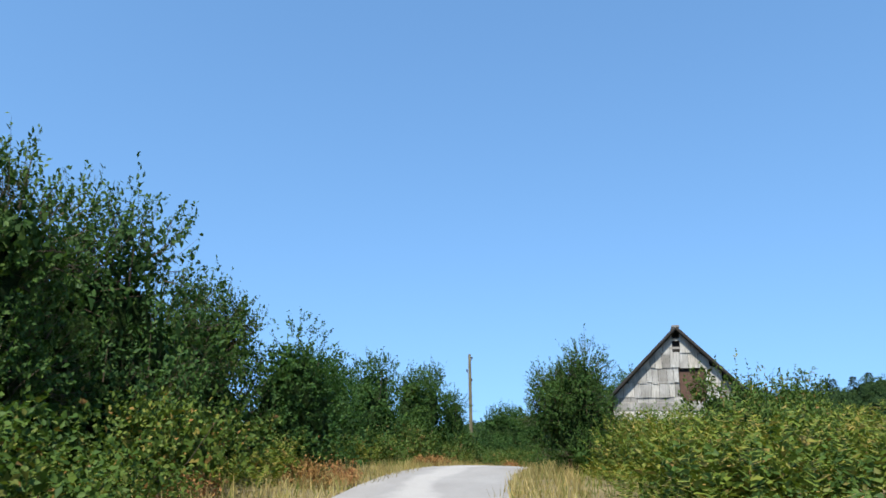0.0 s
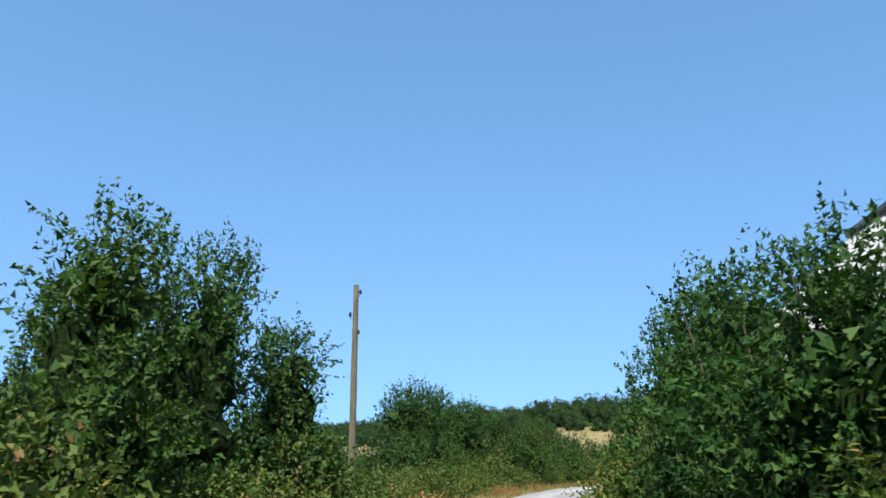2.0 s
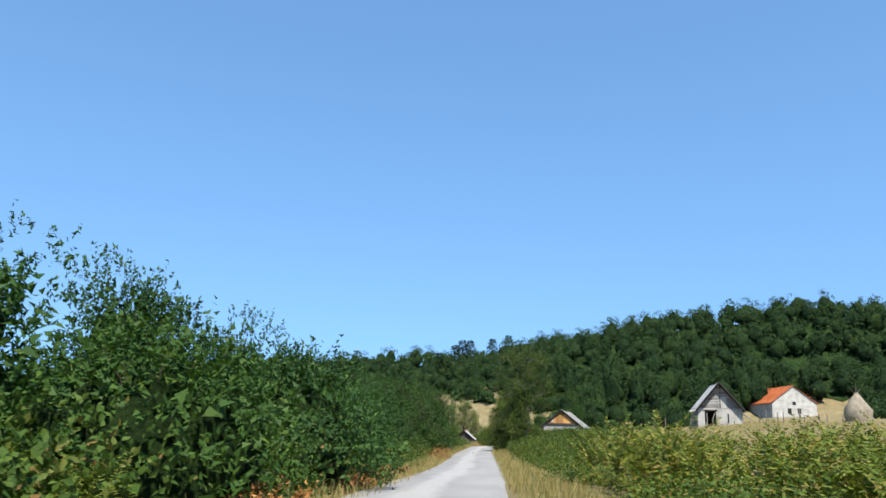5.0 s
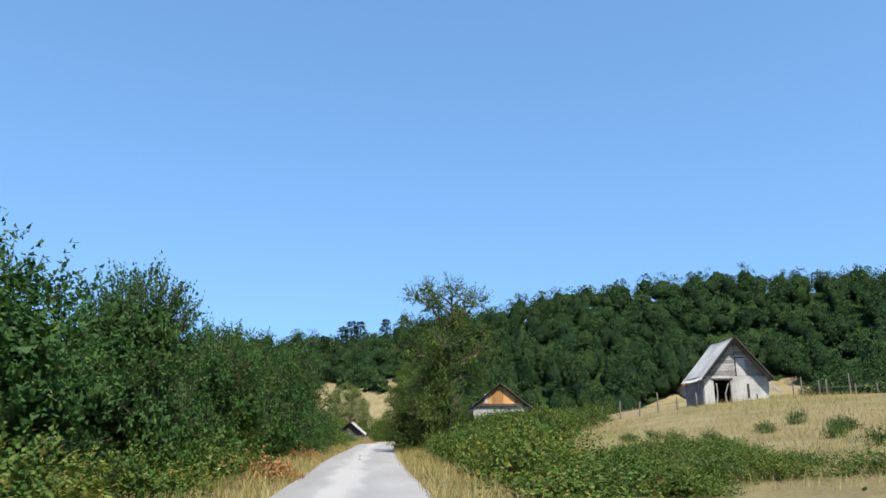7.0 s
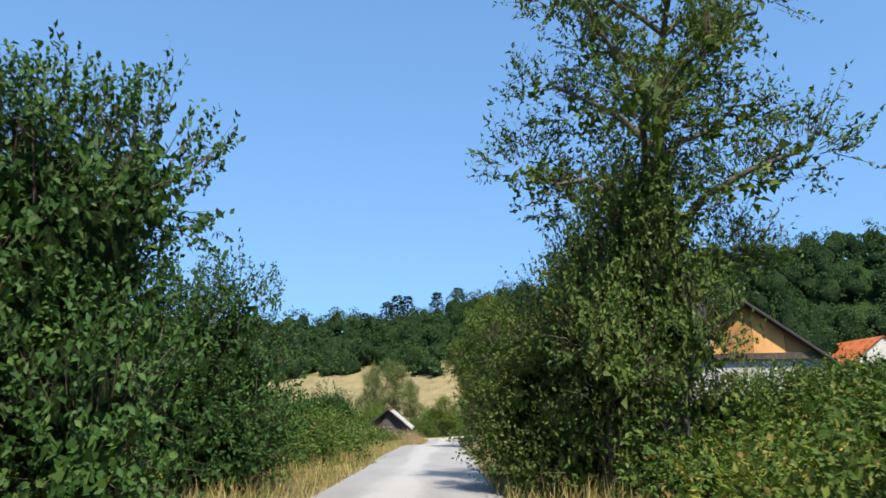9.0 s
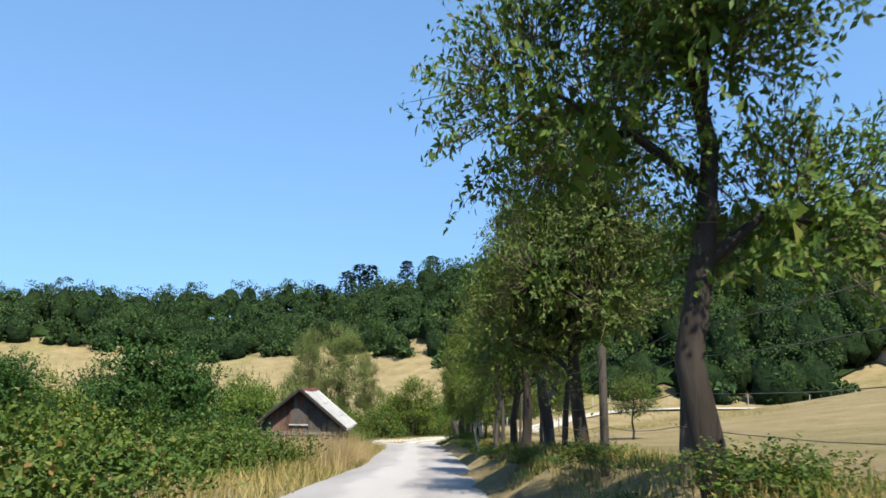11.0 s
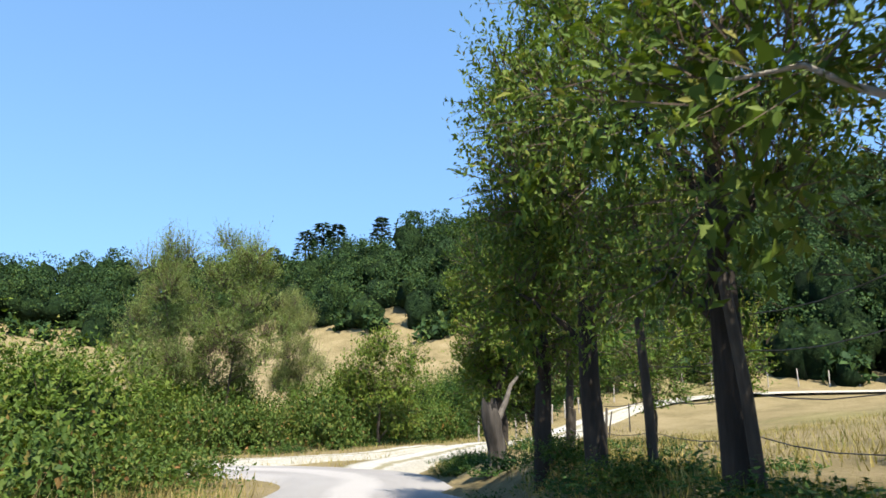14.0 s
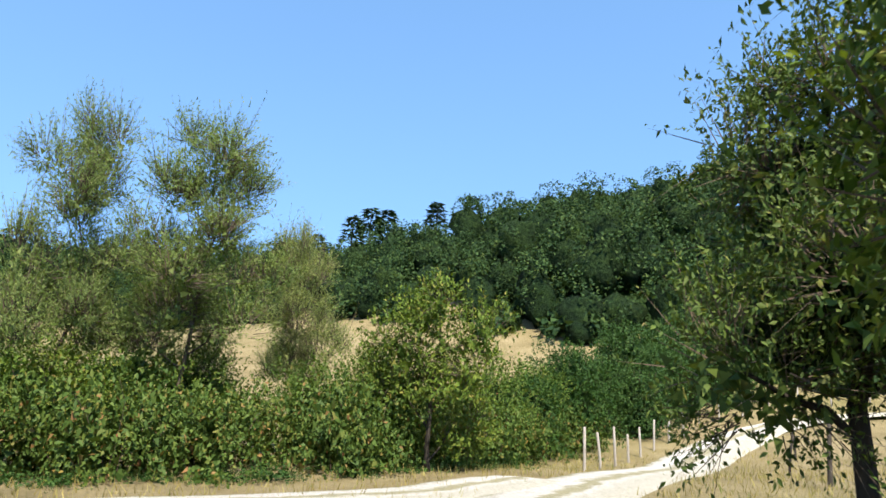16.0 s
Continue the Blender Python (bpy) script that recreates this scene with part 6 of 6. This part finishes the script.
def haystack(x, y):
    gz = float(land(x, y))
    root = thing("haystack", pose(x, y, gz), "grey conical haystack built round a pole", "haystack")
    q = np.linspace(0, 1, 9)
    prof = [1.2, 1.3, 1.33, 1.28, 1.15, 0.92, 0.66, 0.38, 0.07]
    v, f = tube([(0, 0, 3.0 * u) for u in q], prof, 18)
    rng = np.random.default_rng(4)
    v = v + rng.normal(size=v.shape) * 0.05
    part("hay", quick_mesh("hay", v, f, HAY, True), root)
    v, f = tube([(0, 0, 2.6), (0.05, 0, 3.8)], [0.05, 0.03], 6)
    part("centre_pole", quick_mesh("centre_pole", v, f, POST_WOOD), root)
    for s in (-1, 1):
        v, f = tube([(s * 0.1, 0, 2.9), (s * 0.9, 0.1, 3.5)], [0.03, 0.015], 5)
        part("stick", quick_mesh("stick", v, f, POST_WOOD), root)


def tree_stump(x, y, tall, thick):
    """A broken hollow trunk, leaning, its top splintered, with one living limb left."""
    rng = np.random.default_rng(51)
    gz = float(land(x, y))
    root = thing("tree_stump", pose(x, y, gz, 0, 0, 20), "broken hollow dark tree trunk with a splintered top", "stump")
    q = np.linspace(0, 1, 9)
    spread = np.array([1.5, 1.15, 1.0, 0.95, 0.98, 1.04, 1.08, 0.98, 0.8]) * thick
    v, f = tube([(-0.12 * u + 0.04 * math.sin(5 * u), 0.05 * u, -0.2 + (tall + 0.2) * u) for u in q], spread, 22)
    a = np.arange(22) / 22 * 2 * np.pi
    v[-22:, 2] += 0.10 * np.sin(a * 2 + 1) + rng.uniform(-0.07, 0.07, 22)
    ridges = 1 + 0.10 * np.sin(np.tile(a, 9) * 5 + np.repeat(q * 3, 22)) + rng.normal(size=len(v)) * 0.035
    axis = np.repeat(v.reshape(9, 22, 3).mean(1), 22, 0)
    v[:, :2] = axis[:, :2] + (v - axis)[:, :2] * ridges[:, None]
    part("trunk", quick_mesh("trunk", v, f, BARK_OLD, True), root)
    part("hollow", quick_mesh("hollow", *tube([(-0.1, 0.04, tall * 0.9), (-0.11, 0.045, tall + 0.02)], [thick * 0.5, thick * 0.62], 10), DARKNESS, True), root, "dark rotten heart")
    v, f = tube([(0.02, 0.0, tall * 0.75), (0.35, 0.05, tall * 1.05), (0.6, 0.1, tall * 1.35), (1.1, 0.1, tall * 1.7)], np.array([0.42, 0.34, 0.26, 0.12]) * thick, 7)
    part("limb", quick_mesh("limb", v, f, BARK_GREY, True), root, "grey living limb")


tree_stump(59.6, 158.2, 1.15, 0.10)
tree_stump(72.6, 182.7, 1.0, 0.15)


def tar_patch(x, y, long, wide, seed):
    """A dark mend in the lane: a thin irregular blot."""
    rng = np.random.default_rng(seed)
    k = int(np.argmin(np.hypot(ROAD_LINE[:, 0] - x, ROAD_LINE[:, 1] - y)))
    d = ROAD_DIR[k]
    a = np.linspace(0, 2 * np.pi, 14, endpoint=False)
    r = rng.uniform(0.7, 1.15, 14)
    u, w = np.cos(a) * r * long, np.sin(a) * r * wide
    rim = np.stack([x + d[0] * u + d[1] * w, y + d[1] * u - d[0] * w, np.full(14, ROAD_LINE[k, 2] + 0.071)], 1)
    low = rim - (0, 0, 0.04)
    mid = np.array([[x, y, ROAD_LINE[k, 2] + 0.074]])
    n = np.arange(14)
    m = (n + 1) % 14
    faces = np.concatenate([np.stack([n, m, np.full(14, 28)], 1), np.stack([n, n + 14, m + 14], 1), np.stack([n, m + 14, m], 1)])
    tagged(new("road_patch", quick_mesh("road_patch", np.concatenate([rim, low, mid]), faces, PATCH)), "small dark tar patch mending the lane", "patch", "tar patches")


def paddock_fence():
    """Grey posts with a thin wire between the outbuilding and the field barn."""
    rng = np.random.default_rng(43)
    ends = [(58.8, 135.6), (64.6, 129.4)]
    root = thing("paddock_fence", pose(0, 0, 0), "weathered grey paddock posts with a thin wire", "fence")
    spots = [(ends[0][0] + (ends[1][0] - ends[0][0]) * u, ends[0][1] + (ends[1][1] - ends[0][1]) * u) for u in np.linspace(0, 1, 8)] + [(70.8, 126.6), (71.5, 126.4), (72.2, 125.6), (72.8, 125.5), (74.0, 124.6), (74.5, 124.5), (75.6, 123.6), (76.3, 123.4), (77.4, 122.6)]
    tops = []
    for x, y in spots:
        gz = float(land(x, y))
        hh, lean = rng.uniform(0.6, 1.35), rng.normal() * 0.09
        v, f = tube([(x, y, gz - 0.3), (x + lean, y, gz + hh), (x + lean, y, gz + hh + 0.03)], [0.06, 0.05, 0.01], 6)
        part("post", quick_mesh("post", v, f, POST_WOOD, True), root)
        tops.append((x, y, gz))
    for a, b in zip(tops[:-1], tops[1:]):
        if math.hypot(a[0] - b[0], a[1] - b[1]) > 3:
            continue
        v, f = tube([(a[0], a[1], a[2] + 0.5), (b[0], b[1], b[2] + 0.5 + rng.uniform(-0.05, 0.05))], [0.01, 0.01], 4)
        part("wire", quick_mesh("wire", v, f, WIRE), root)


for k, (x, y, a, b) in enumerate([(41.0, 130.0, 0.30, 0.08), (40.3, 128.6, 0.16, 0.06), (38.95, 125.8, 0.26, 0.07)]):
    tar_patch(x, y, a, b, k)
paddock_fence()
barn_grey()
barn_white(67.65, 128.6, -33)
house_tiled(145.2, 188.2, -21)
house_ochre(54.15, 136.5, -41)
shed()
power_pole()
field_fence()
track_posts()
haystack(82.3, 124.6)
